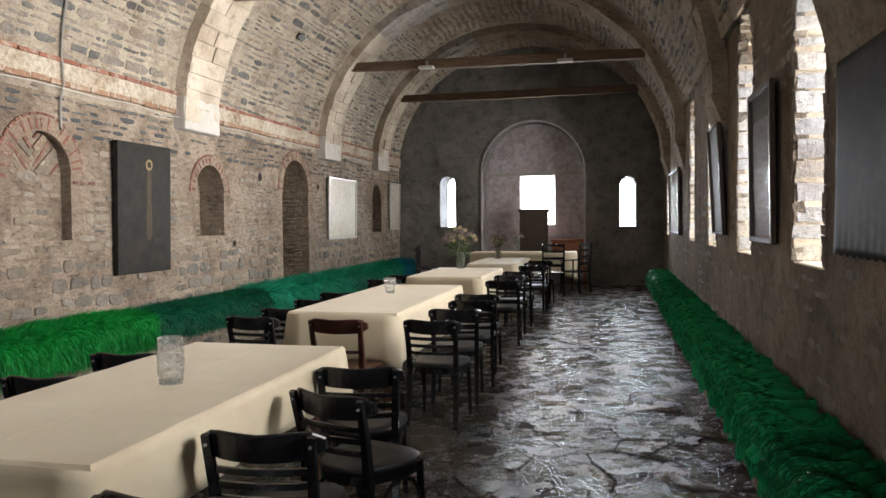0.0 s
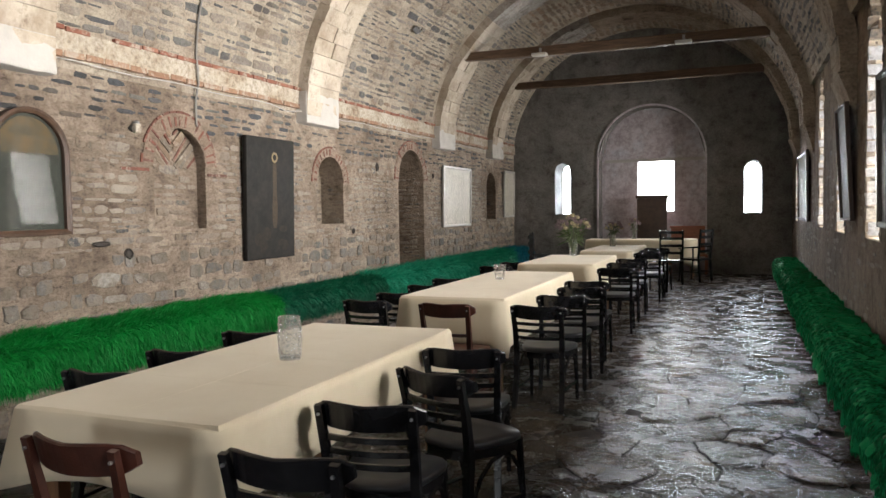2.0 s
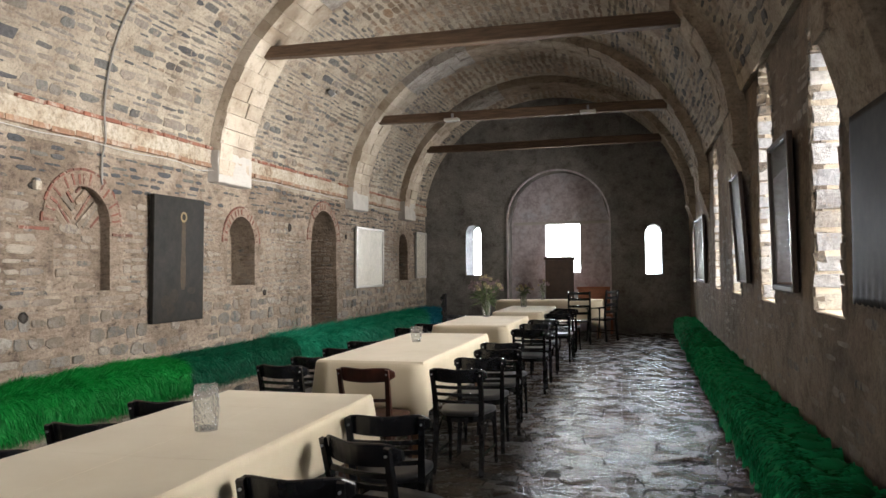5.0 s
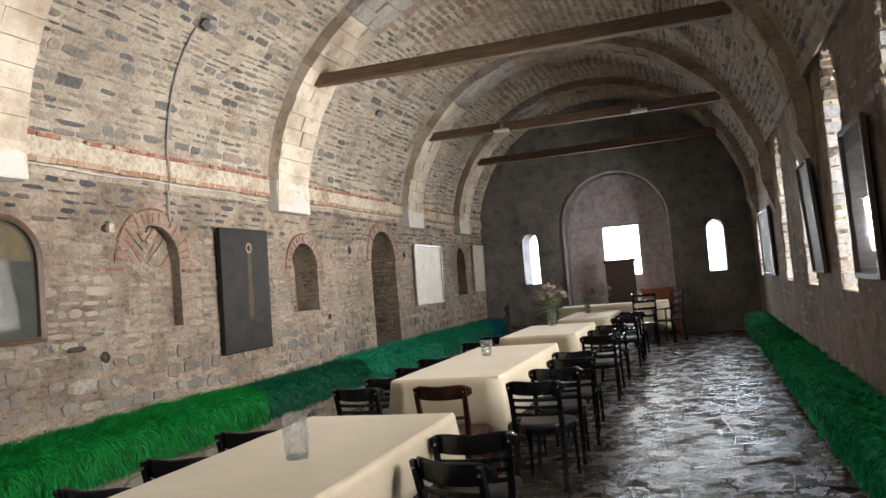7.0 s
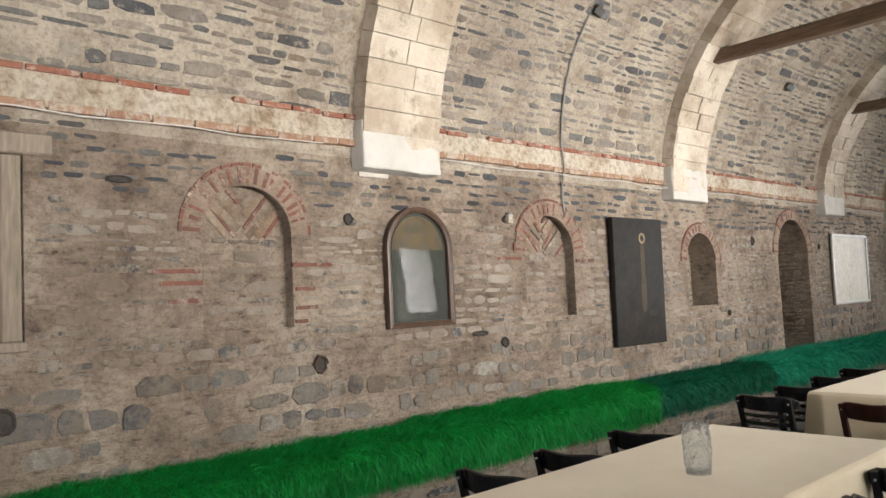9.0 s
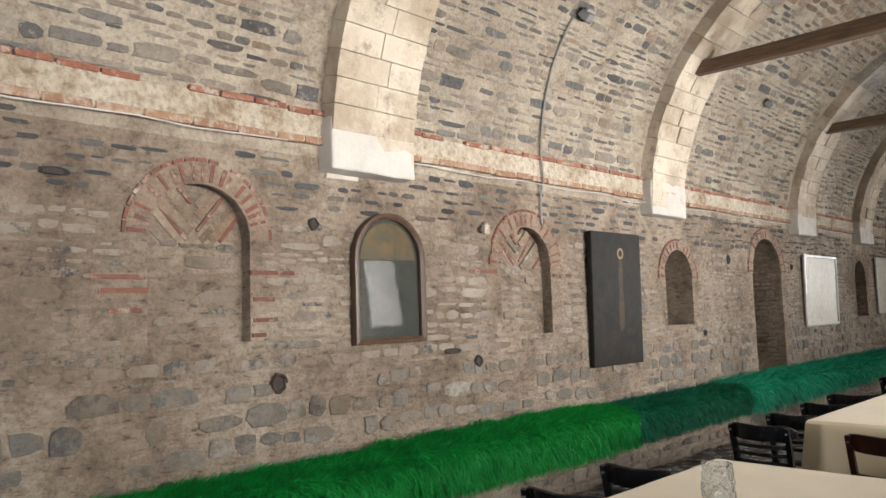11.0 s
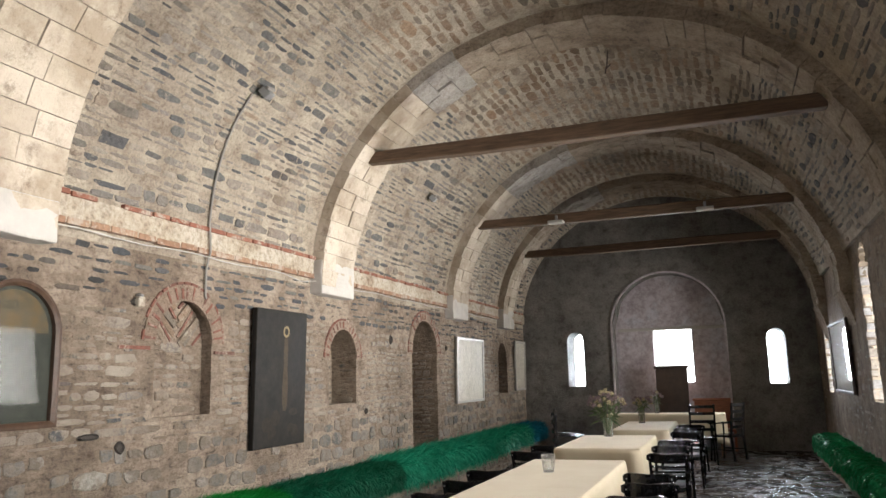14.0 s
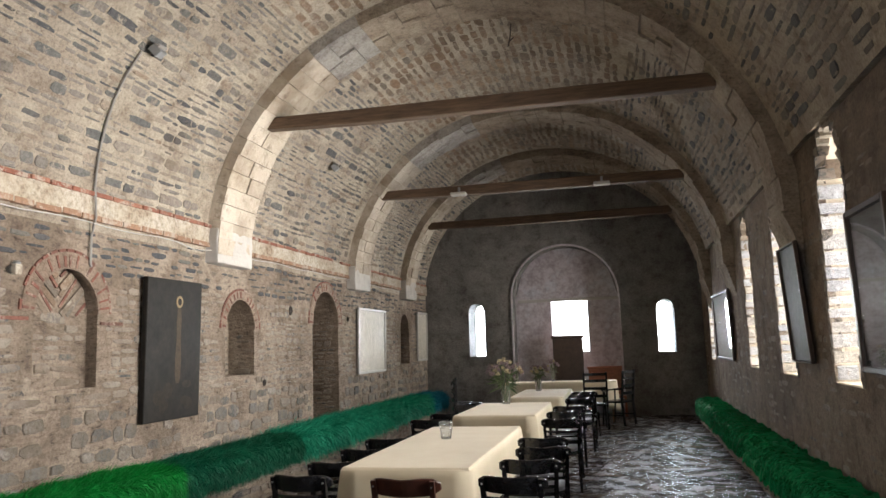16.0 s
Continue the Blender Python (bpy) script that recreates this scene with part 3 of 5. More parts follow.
def end_blocked(u, v, a, b):
    if any(inside(END_OPEN, uu, vv, 0.12 if vv > 2.2 else 0.02) for uu in (u - a, u, u + a) for vv in (v - b, v + b)):
        return True
    x = (u - XC) / HALF
    return abs(x) > 0.97 or (v > SPRING and v + b > SPRING + (RISE - 0.1) * math.sqrt(max(0, 1 - x * x)))


# ---- flagstone floor ----
floor = tagged(part("floor", box(XL - 0.02, XR + 0.02, Y0, Y1 + 0.7, -0.25, -0.014), M_JOINT), "uneven dark slate flagstone floor with worn sheen", "floor", kind="structure")


def flagstones():
    """Irregular slabs: cells round scattered centres, each cut by its neighbours, with open joints."""
    rnd = random.Random(11)
    dx, dy = 0.38, 0.26
    pts, grid = [], {}
    j = 0
    y = Y0 - 0.3
    while y < Y1 + 1.0:
        i = 0
        x = XL - 0.5 + (0.25 if j % 2 else 0)
        while x < XR + 0.6:
            grid[i, j] = len(pts)
            pts.append((x + rnd.uniform(-0.3, 0.3), y + rnd.uniform(-0.19, 0.19), i, j))
            x += dx
            i += 1
        y += dy
        j += 1
    out = []
    for px, py, i, j in pts:
        if not (XL - 0.2 < px < XR + 0.2 and Y0 < py < Y1 + 0.7):
            continue
        poly = [(px - 1, py - 1), (px + 1, py - 1), (px + 1, py + 1), (px - 1, py + 1)]
        for di in range(-3, 4):
            for dj in range(-3, 4):
                q = grid.get((i + di, j + dj))
                if q is None or (di == 0 and dj == 0):
                    continue
                qx, qy = pts[q][0], pts[q][1]
                nx, ny = qx - px, qy - py
                ln = math.hypot(nx, ny)
                lim = ln / 2 - 0.005
                nx, ny = nx / ln, ny / ln
                res = []
                for a, b in zip(poly, poly[1:] + poly[:1]):
                    sa = (a[0] - px) * nx + (a[1] - py) * ny - lim
                    sb = (b[0] - px) * nx + (b[1] - py) * ny - lim
                    if sa <= 0:
                        res.append(a)
                    if sa * sb < 0:
                        t = sa / (sa - sb)
                        res.append((a[0] + (b[0] - a[0]) * t, a[1] + (b[1] - a[1]) * t))
                poly = res
        ring = []
        for a, b in zip(poly, poly[1:] + poly[:1]):
            ring.append(a)
            ln = math.hypot(b[0] - a[0], b[1] - a[1])
            k = int(ln / 0.075)
            ring += [(a[0] + (b[0] - a[0]) * q / (k + 1), a[1] + (b[1] - a[1]) * q / (k + 1)) for q in range(1, k + 1)]
        # the same wander on both sides of a joint keeps its width
        worn = lambda x, y: noise.noise_vector((x * 3.1, y * 3.1, 1)) * 0.06 + noise.noise_vector((x * 13, y * 13, 5)) * 0.017
        ring = [(x + worn(x, y).x + rnd.uniform(-0.003, 0.003), y + worn(x, y).y * 0.7 + rnd.uniform(-0.003, 0.003)) for x, y in ring]
        ring = [(min(max(x, XL), XR), min(y, Y1 + 0.65)) for x, y in ring]
        n = len(ring)
        cx, cy = sum(p[0] for p in ring) / n, sum(p[1] for p in ring) / n
        lift, tx, ty = rnd.uniform(-0.01, 0.004), rnd.uniform(-0.022, 0.022), rnd.uniform(-0.04, 0.04)
        zt = lambda x, y: lift + tx * (x - cx) + ty * (y - cy)
        vs = [(x, y, -0.04) for x, y in ring]
        vs += [(x, y, zt(x, y) - 0.008) for x, y in ring]
        vs += [(cx + (x - cx) * 0.965, cy + (y - cy) * 0.955, zt(x, y) + rnd.uniform(-0.004, 0.002)) for x, y in ring]
        vs.append((cx, cy, lift + rnd.uniform(-0.004, 0.005)))
        fs = []
        for r in (0, n):
            fs += [(r + k, r + (k + 1) % n, r + n + (k + 1) % n, r + n + k) for k in range(n)]
        fs += [(2 * n + k, 2 * n + (k + 1) % n, 3 * n) for k in range(n)]
        out.append((cx, cy, vs, fs))
    return out


# ---- benches and wool throws ----
def bench(x0, x1, y0, y1, top, label, seed):
    ob = empty("stone_bench", pose((x0 + x1) / 2, (y0 + y1) / 2, 0), label, "bench", "wall benches")
    bm = box(x0 - ob.location.x, x1 - ob.location.x, y0 - ob.location.y, y1 - ob.location.y, -0.03, top, 0.02)
    bmesh.ops.subdivide_edges(bm, edges=[e for e in bm.edges if e.calc_length() > 1], cuts=160)
    for v in bm.verts:
        v.co += noise.noise_vector(v.co * 3 + Vector((seed, 0, 0))) * 0.015
    part("body", bm, M_MORTAR, ob)
    face = x1 if x0 < 0 else x0
    sgn = 1 if x0 < 0 else -1
    pt = lambda u, v, d: (face + sgn * (d + 0.012) - ob.location.x, u - ob.location.y, v)
    joined("rubble_facing", stones_on(pt, y0, y1, 0.0, top - 0.06, (0.08, 0.16), (0.16, 0.4), lambda *a: False, seed), M_STONE, ob, "rubble facing of a bench", "stuff")
    return ob


bench(XL + 0.02, -2.57, 0.5, 17.9, 0.51, "low rubble stone bench along the wall with niches", 3)
bench(2.83, XR - 0.02, -2.0, 16.6, 0.39, "low rubble stone bench beneath the tall windows", 8)


def wool_throw(name, side, xw, xf, y0, y1, top, hem, count, length, mat, label, seed, stiff=0.5, tuft=0.0, lump=0.02, ridge=0.0):
    """A shaggy throw: a rounded pad over the bench with thousands of strands. side is +1 when it hangs towards +x."""
    rs = np.random.RandomState(seed)
    depth = abs(xf - xw)
    R = 0.07
    L1, L2, L3 = depth - R, R * math.pi / 2, top - R - hem
    total = L1 + L2 + L3

    def cross(s):
        s = np.asarray(s, float)
        x, z, nx, nz = np.zeros_like(s), np.zeros_like(s), np.zeros_like(s), np.zeros_like(s)
        a = s < L1
        x[a], z[a], nx[a], nz[a] = s[a], top, 0, 1
        b = (s >= L1) & (s < L1 + L2)
        t = (s[b] - L1) / R
        x[b], z[b], nx[b], nz[b] = L1 + R * np.sin(t), top - R + R * np.cos(t), np.sin(t), np.cos(t)
        c = s >= L1 + L2
        x[c], z[c], nx[c], nz[c] = depth, top - R - (s[c] - L1 - L2), 1, 0
        return x, z, nx, nz

    fold = lambda y, s: ridge * (np.sqrt(np.abs(np.sin(y * 15 + 2.0 * np.sin(s * 6 + y * 2.3) + 1.5 * np.sin(y * 4.3 + s * 3)))) - 0.7 + 0.22 * np.sin(y * 47 + 5 * np.sin(s * 9)))
    field = lambda y, s: 0.5 * np.sin(y * 7.1 + 2.3 * np.sin(s * 9 + seed)) * np.sin(s * 11 + y * 3.7) + 0.5 * np.sin(y * 17 + s * 5 + seed) * np.sin(s * 23 - y * 6)
    thing = empty(name, pose(xf, (y0 + y1) / 2, hem), label, "wool throw", "wool throws")
    off = np.array(thing.location)
    # pad
    ny, ns = max(8, int((y1 - y0) * (75 if ridge else 9))), 18
    ys, ss = np.linspace(y0, y1, ny + 1), np.linspace(0, total, ns + 1)
    Y, S = np.meshgrid(ys, ss, indexing="ij")
    x, z, nx, nz = cross(S.ravel())
    push = (0.022 + lump * field(Y.ravel(), S.ravel()) + fold(Y.ravel(), S.ravel())).reshape(-1)
    P = np.stack([xw + side * (x + nx * push), Y.ravel(), z + nz * push], 1) - off
    In = np.stack([xw + side * (np.maximum(0, x - 0.012) - nx * 0.0), Y.ravel(), z - 0.012], 1) - off
    c = ns + 1
    faces = [(i * c + j, (i + 1) * c + j, (i + 1) * c + j + 1, i * c + j + 1) for i in range(ny) for j in range(ns)]
    made("backing", P.tolist() , faces, mat, thing, smooth=True)
    # strands
    y, s = rs.uniform(y0, y1, count), total * rs.uniform(0, 1, count) ** 0.9
    x, z, nx, nz = cross(s)
    push = 0.015 + lump * field(y, s) + fold(y, s)
    root = np.stack([xw + side * (x + nx * push), y, z + nz * push], 1)
    nrm = np.stack([side * nx, 0 * y, nz], 1)
    f1, f2 = field(y * 1.3 + 5, s * 1.7), field(y * 0.8 - 3, s * 2.1 + 4)
    flow = np.stack([side * (0.55 * nz + 0.15 * f1), 0.75 * f2 + 0.35 * rs.normal(size=count), -1.0 * nx - 0.1 + 0.1 * rs.normal(size=count)], 1)
    ln = length * rs.uniform(0.6, 1.25, count) * (1 + tuft * f1)
    lift = stiff * rs.uniform(0.4, 1.2, count)[:, None]
    if ridge:
        # matted: the hair lies down along the ropes
        flow = np.stack([side * nz, 0.3 * f2 + 0.12 * rs.normal(size=count), -nx], 1)
    d1 = nrm * lift + flow * 0.55 + rs.normal(size=(count, 3)) * (0.06 if ridge else 0.18)
    d1 /= np.linalg.norm(d1, axis=1)[:, None]
    d2 = d1 + flow * 0.9 + np.array([0, 0, -0.7]) * (0.35 + nx[:, None])
    d2 /= np.linalg.norm(d2, axis=1)[:, None]
    mid = root + d1 * (ln * 0.5)[:, None]
    tip = mid + d2 * (ln * 0.5)[:, None]
    floor_z = top + 0.004
    onto = (x < L1)
    tip[:, 2] = np.where(onto & (side * (tip[:, 0] - xf) < 0), np.maximum(tip[:, 2], floor_z), tip[:, 2])
    wid = rs.normal(size=(count, 3))
    wid -= d1 * np.sum(wid * d1, 1)[:, None]
    wid /= np.linalg.norm(wid, axis=1)[:, None]
    wid *= ((0.0032 if ridge else 0.0023) * rs.uniform(0.7, 1.5, count))[:, None]
    V = np.stack([root - wid, root + wid, mid - wid * 0.9, mid + wid * 0.9, tip], 1).reshape(-1, 3) - off
    base = np.arange(count) * 5
    quads = np.stack([base, base + 1, base + 3, base + 2], 1).tolist()
    tris = np.stack([base + 2, base + 3, base + 4], 1).tolist()
    tagged(made("shaggy_surface", V.tolist(), quads + tris, mat, thing), kind="stuff")
    return thing


wool_throw("wool_throw", 1, XL + 0.02, -2.53, 0.6, 4.45, 0.55, 0.33, 64000, 0.1, M_FUR_BRIGHT, "bright green shaggy wool throw over a stone bench", 21, lump=0.032)
wool_throw("wool_throw", 1, XL + 0.02, -2.51, 4.4, 7.2, 0.57, 0.33, 52000, 0.11, M_FUR_BRIGHT, "bright green shaggy wool throw with a thick rounded end", 22, lump=0.032)
wool_throw("wool_throw", 1, XL + 0.02, -2.54, 7.15, 9.9, 0.545, 0.33, 34000, 0.1, M_FUR_DARK, "dark green shaggy wool throw over a stone bench", 23)
wool_throw("wool_throw", 1, XL + 0.02, -2.54, 9.85, 13.2, 0.535, 0.36, 20000, 0.18, M_FUR_TEAL, "teal green long-haired wool throw with ragged fringe", 24, 0.6, 0.3)
wool_throw("wool_throw", 1, XL + 0.02, -2.54, 13.15, 16.4, 0.535, 0.36, 14000, 0.18, M_FUR_TEAL, "teal green long-haired wool throw with ragged fringe", 25, 0.6, 0.3)
wool_throw("wool_throw", 1, XL + 0.02, -2.54, 16.35, 17.8, 0.535, 0.36, 6000, 0.16, M_FUR_BLUE, "blue-teal shaggy wool throw at the bench's end", 26)
for k, (a, b, n) in enumerate(((1.2, 4.3, 30000), (4.25, 7.4, 34000), (7.35, 10.6, 26000), (10.55, 13.6, 18000), (13.55, 16.5, 14000))):
    wool_throw("wool_throw", -1, XR - 0.03, 2.78, a, b, 0.435, 0.2, int(n * 1.7), 0.034, M_FUR_RIGHT, "emerald green matted wool throw on the window bench", 40 + k, 0.05, 0.3, 0.02, 0.11)


# ---- tables ----
def tablecloth(x0, x1, y0, y1, z, drop, label, seed):
    """A draped cloth: flat top, skirts with folds, corners that hang in points."""
    rnd = random.Random(seed)
    verts, faces = [], []
    rows = 7
    cx, cy = (x0 + x1) / 2, (y0 + y1) / 2
    xs = sorted([x0 + (x1 - x0) * k / 8 for k in range(9) if k != 4] + [cx - 0.007, cx, cx + 0.007])
    ys = [y0 + (y1 - y0) * k / 20 for k in range(21)]
    folds = [y0 + (y1 - y0) * q for q in (0.27, 0.52, 0.77)]
    ys = sorted(ys + [q + d for q in folds for d in (-0.007, 0, 0.007)])
    nx, ny = len(xs) - 1, len(ys) - 1
    idx = {}
    for i in range(nx + 1):
        for j in range(ny + 1):
            px, py = xs[i], ys[j]
            ridge = 0.0013 * (px == cx) + 0.001 * (py in folds)
            idx[i, j] = len(verts)
            edge = i in (0, nx) or j in (0, ny)
            verts.append((px - cx, py - cy, z + ridge + 0.003 * noise.noise((px * 4, py * 4, seed))))
    for i in range(nx):
        for j in range(ny):
            faces.append((idx[i, j], idx[i + 1, j], idx[i + 1, j + 1], idx[i, j + 1]))
    loop = [(i, 0) for i in range(nx)] + [(nx, j) for j in range(ny)] + [(i, ny) for i in range(nx, 0, -1)] + [(0, j) for j in range(ny, 0, -1)]
    m = len(loop)
    prev = [idx[c] for c in loop]
    along = 0.0
    dist = [0.0]
    for a, b in zip(loop, loop[1:]):
        va, vb = verts[idx[a]], verts[idx[b]]
        dist.append(dist[-1] + math.hypot(va[0] - vb[0], va[1] - vb[1]))
    for r in range(1, rows + 1):
        t = 0.045 if r == 1 else (r - 1) / (rows - 1)
        cur = []
        for k, (i, j) in enumerate(loop):
            vx, vy, _ = verts[idx[i, j]]
            ox = -1 if i == 0 else (1 if i == nx else 0)
            oy = -1 if j == 0 else (1 if j == ny else 0)
            corner = ox != 0 and oy != 0
            near_c = min(min(abs(vx + cx - x0), abs(vx + cx - x1)) if ox == 0 else 9, min(abs(vy + cy - y0), abs(vy + cy - y1)) if oy == 0 else 9)
            pull = 0 if corner else max(0, 1 - near_c / 0.3)
            wave = (noise.noise((dist[k] * 3.2, seed, 0.5)) * 0.03 + noise.noise((dist[k] * 9, seed, 2)) * 0.012) * t
            out = 0.012 + 0.02 * t + wave + (0.05 * t if corner else 0) - 0.015 * pull * t
            ll = drop * (1 + 0.12 * noise.noise((dist[k] * 1.3, seed, 9)) + (0.22 if corner else 0.12 * pull))
            q = 0.72 if corner else 1.0
            cur.append(len(verts))
            verts.append((vx + ox * out * q, vy + oy * out * q, z - ll * t))
        for k in range(m):
            faces.append((prev[k], prev[(k + 1) % m], cur[(k + 1) % m], cur[k]))
        prev = cur
    ob = made("tablecloth", verts, faces, M_CLOTH)
    ob.data.polygons.foreach_set("use_smooth", [k >= nx * ny + m for k in range(len(faces))])
    ob.location = (cx, cy, 0)
    sol = ob.modifiers.new("thickness", "SOLIDIFY")
    sol.thickness, sol.offset = 0.003, -1
    return tagged(ob, label, "tablecloth", "tablecloths")


def table(x0, x1, y0, y1, z, seed, label="long brown wooden table under a cloth", cloth="cream linen tablecloth with fold creases on a long table", drop=0.33):
    cx, cy = (x0 + x1) / 2, (y0 + y1) / 2
    ob = empty("long_table", pose(cx, cy, 0), label, "table", "dining tables")
    hx, hy = (x1 - x0) / 2 - 0.008, (y1 - y0) / 2 - 0.008
    part("tabletop", box(-hx, hx, -hy, hy, z - 0.045, z - 0.012, 0.006), M_BROWN, ob)
    for s in (-1, 1):
        part("apron", box(s * (hx - 0.08) - 0.011, s * (hx - 0.08) + 0.011, -hy + 0.1, hy - 0.1, z - 0.14, z - 0.046), M_BROWN, ob)
        for t in (-1, 1):
            bm = box(s * (hx - 0.07) - 0.032, s * (hx - 0.07) + 0.032, t * (hy - 0.08) - 0.032, t * (hy - 0.08) + 0.032, 0, z - 0.046, 0.004)
            part("leg", bm, M_BROWN, ob)
    tablecloth(x0, x1, y0, y1, z, drop, cloth, seed)


table(-0.37, 0.54, 2.33, 4.43, 0.82, 1, drop=0.26)
table(-0.47, 0.41, 5.96, 8.5, 0.82, 2, drop=0.38)
table(-0.52, 0.42, 9.68, 11.55, 0.82, 3)
table(-0.30, 0.50, 12.6, 14.6, 0.82, 4)
table(-1.05, 1.25, 16.95, 17.6, 0.82, 5, cloth="pale cloth on the table before the end niche", drop=0.5)


# ---- chairs ----
def curved(p0, p1, bow, n=7):
    p0, p1 = Vector(p0), Vector(p1)
    return [p0.lerp(p1, k / n) + Vector(bow) * (4 * (k / n) * (1 - k / n)) for k in range(n + 1)]


def chair(mat, seat_mat, m, label, group, high=0.8, slats=3):
    """A bentwood café chair that faces its own +y."""
    ob = empty("dining_chair", pose(0, 0, 0), label, "chair", group)
    # seat: a rounded trapezoid
    bm = bmesh.new()
    pts = []
    n = 28
    for k in range(n):
        a = 2 * math.pi * k / n
        c, s = math.cos(a), math.sin(a)
        q = (abs(c) ** 3.4 + abs(s) ** 3.4) ** (-1 / 3.4)
        y = q * s * 0.205
        pts.append((q * c * (0.195 + 0.045 * y / 0.2), y))
    rings = []
    for f, z in ((0.97, 0.43), (1.0, 0.437), (1.0, 0.455), (0.97, 0.463), (0.6, 0.459)):
        rings.append([bm.verts.new((x * f, y * f, z)) for x, y in pts])
    for a, b in zip(rings, rings[1:]):
        for k in range(n):
            bm.faces.new((a[k], a[(k + 1) % n], b[(k + 1) % n], b[k]))
    bm.faces.new(rings[0][::-1])
    bm.faces.new(rings[-1])
    part("seat", bm, seat_mat, ob, smooth=True)
    bm = bmesh.new()
    lo = [[bm.verts.new((x * f, y * f, z)) for x, y in pts] for f, z in ((0.95, 0.385), (0.95, 0.431), (0.86, 0.431), (0.86, 0.385))]
    for a, b in zip(lo, lo[1:] + lo[:1]):
        for k in range(n):
            bm.faces.new((a[k], a[(k + 1) % n], b[(k + 1) % n], b[k]))
    part("seat_frame", bm, mat, ob)
    yb = -0.2

    def stile(s):
        return [(s * 0.185, yb - 0.06, 0), (s * 0.18, yb - 0.012, 0.22), (s * 0.178, yb + 0.004, 0.42), (s * 0.182, yb - 0.02, 0.6), (s * 0.19, yb - 0.065, high - 0.015)]
    for s in (-1, 1):
        part("rear_leg", sweep(bmesh.new(), stile(s), [0.032, 0.036, 0.038, 0.034, 0.03], [0.03, 0.034, 0.036, 0.03, 0.022], up=(0, 1, 0)), mat, ob)
        part("front_leg", sweep(bmesh.new(), [(s * 0.19, 0.19, 0), (s * 0.185, 0.18, 0.22), (s * 0.18, 0.165, 0.43)], [0.026, 0.032, 0.038], [0.026, 0.032, 0.038], up=(0, 1, 0), round_n=8), mat, ob)
        arc = [(s * 0.186, 0.165, 0.2), (s * 0.188, 0.15, 0.29), (s * 0.19, 0.1, 0.355), (s * 0.188, 0.03, 0.385), (s * 0.186, -0.05, 0.37), (s * 0.185, -0.13, 0.31), (s * 0.182, -0.19, 0.2)]
        part("brace", sweep(bmesh.new(), arc, 0.02, 0.02, up=(1, 0, 0), round_n=6), mat, ob)
        part("side_stretcher", sweep(bmesh.new(), [(s * 0.187, 0.178, 0.15), (s * 0.182, yb - 0.03, 0.15)], 0.018, 0.024, round_n=6), mat, ob)
    # the broad bowed top rail
    bm = bmesh.new()
    rail = curved((-0.225, yb - 0.035, 0), (0.225, yb - 0.035, 0), (0, -0.075, 0), 12)
    rows = []
    for k, p in enumerate(rail):
        t = abs(k - 6) / 6
        z1, z0 = high - 0.03 * t ** 8 - 0.008 * (1 - t) ** 2, high - 0.105 + 0.03 * t ** 8 - 0.006 * (1 - t)
        rr = []
        for dy, z in ((0.0, z0), (0.0, z1 - 0.006), (-0.006, z1), (-0.016, z1), (-0.022, z1 - 0.006), (-0.022, z0)):
            rr.append(bm.verts.new((p.x, p.y - dy + 0.012 + (z - high) * -0.2, z)))
        rows.append(rr)
    for a, b in zip(rows, rows[1:]):
        for k in range(6):
            bm.faces.new((a[k], a[(k + 1) % 6], b[(k + 1) % 6], b[k]))
    bm.faces.new(rows[0][::-1])
    bm.faces.new(rows[-1])
    part("top_rail", bm, mat, ob)
    zs = (0.655, 0.6, 0.545) if slats == 3 else (0.6,)
    for z in zs:
        y = yb - 0.02 - (z - 0.6) * 0.22
        part("slat", sweep(bmesh.new(), curved((-0.178, y, z), (0.178, y, z), (0, -0.03, 0), 6), 0.014, 0.024), mat, ob)
    top_rail = next(c for c in ob.children if c.name.startswith("top_rail"))
    for s in (-1, 1):
        part("bolt", sweep(bmesh.new(), [(s * 0.188, yb - 0.068, high - 0.05), (s * 0.188, yb - 0.079, high - 0.05)], 0.012, 0.012, round_n=6), M_METAL, top_rail)
    ob.matrix_world = m
    return ob


RIGHT_ROW = [(0.84, 2.47, 3), (0.80, 3.08, 6), (0.93, 3.67, -21), (0.74, 4.24, 10), (0.735, 6.04, -3), (0.73, 6.75, 5), (0.74, 7.42, 9), (0.70, 8.02, 2),
             (0.72, 9.72, 4), (0.68, 10.62, 6), (0.69, 11.4, 4), (0.76, 12.85, 0), (0.74, 13.62, 3), (0.76, 14.35, -4)]
LEFT_ROW = [(-0.66, 3.22, 0), (-0.66, 3.76, 4), (-0.66, 4.4, 3), (-0.70, 6.03, -4), (-0.70, 6.6, 3), (-0.70, 7.3, 0), (-0.74, 8.0, 4), (-0.78, 9.75, -3), (-0.76, 10.5, 5)]
first = chair(M_BLACK, M_SEAT, pose(RIGHT_ROW[0][0], RIGHT_ROW[0][1], 0, 0, 0, RIGHT_ROW[0][2]), "black lacquered bentwood chair with slatted back", "black chairs beside the tables")
for x, y, r in RIGHT_ROW[1:] + LEFT_ROW:
    copy_thing(first, pose(x, y, 0, 0, 0, r))
red = chair(M_REDWOOD, M_REDWOOD, pose(0.24, 2.28, 0, 0, 0, -3), "dark red-brown varnished wooden chair at a table's end", "red-brown chairs", 0.84, 1)
copy_thing(red, pose(0.13, 5.7, 0, 0, 0, -4))


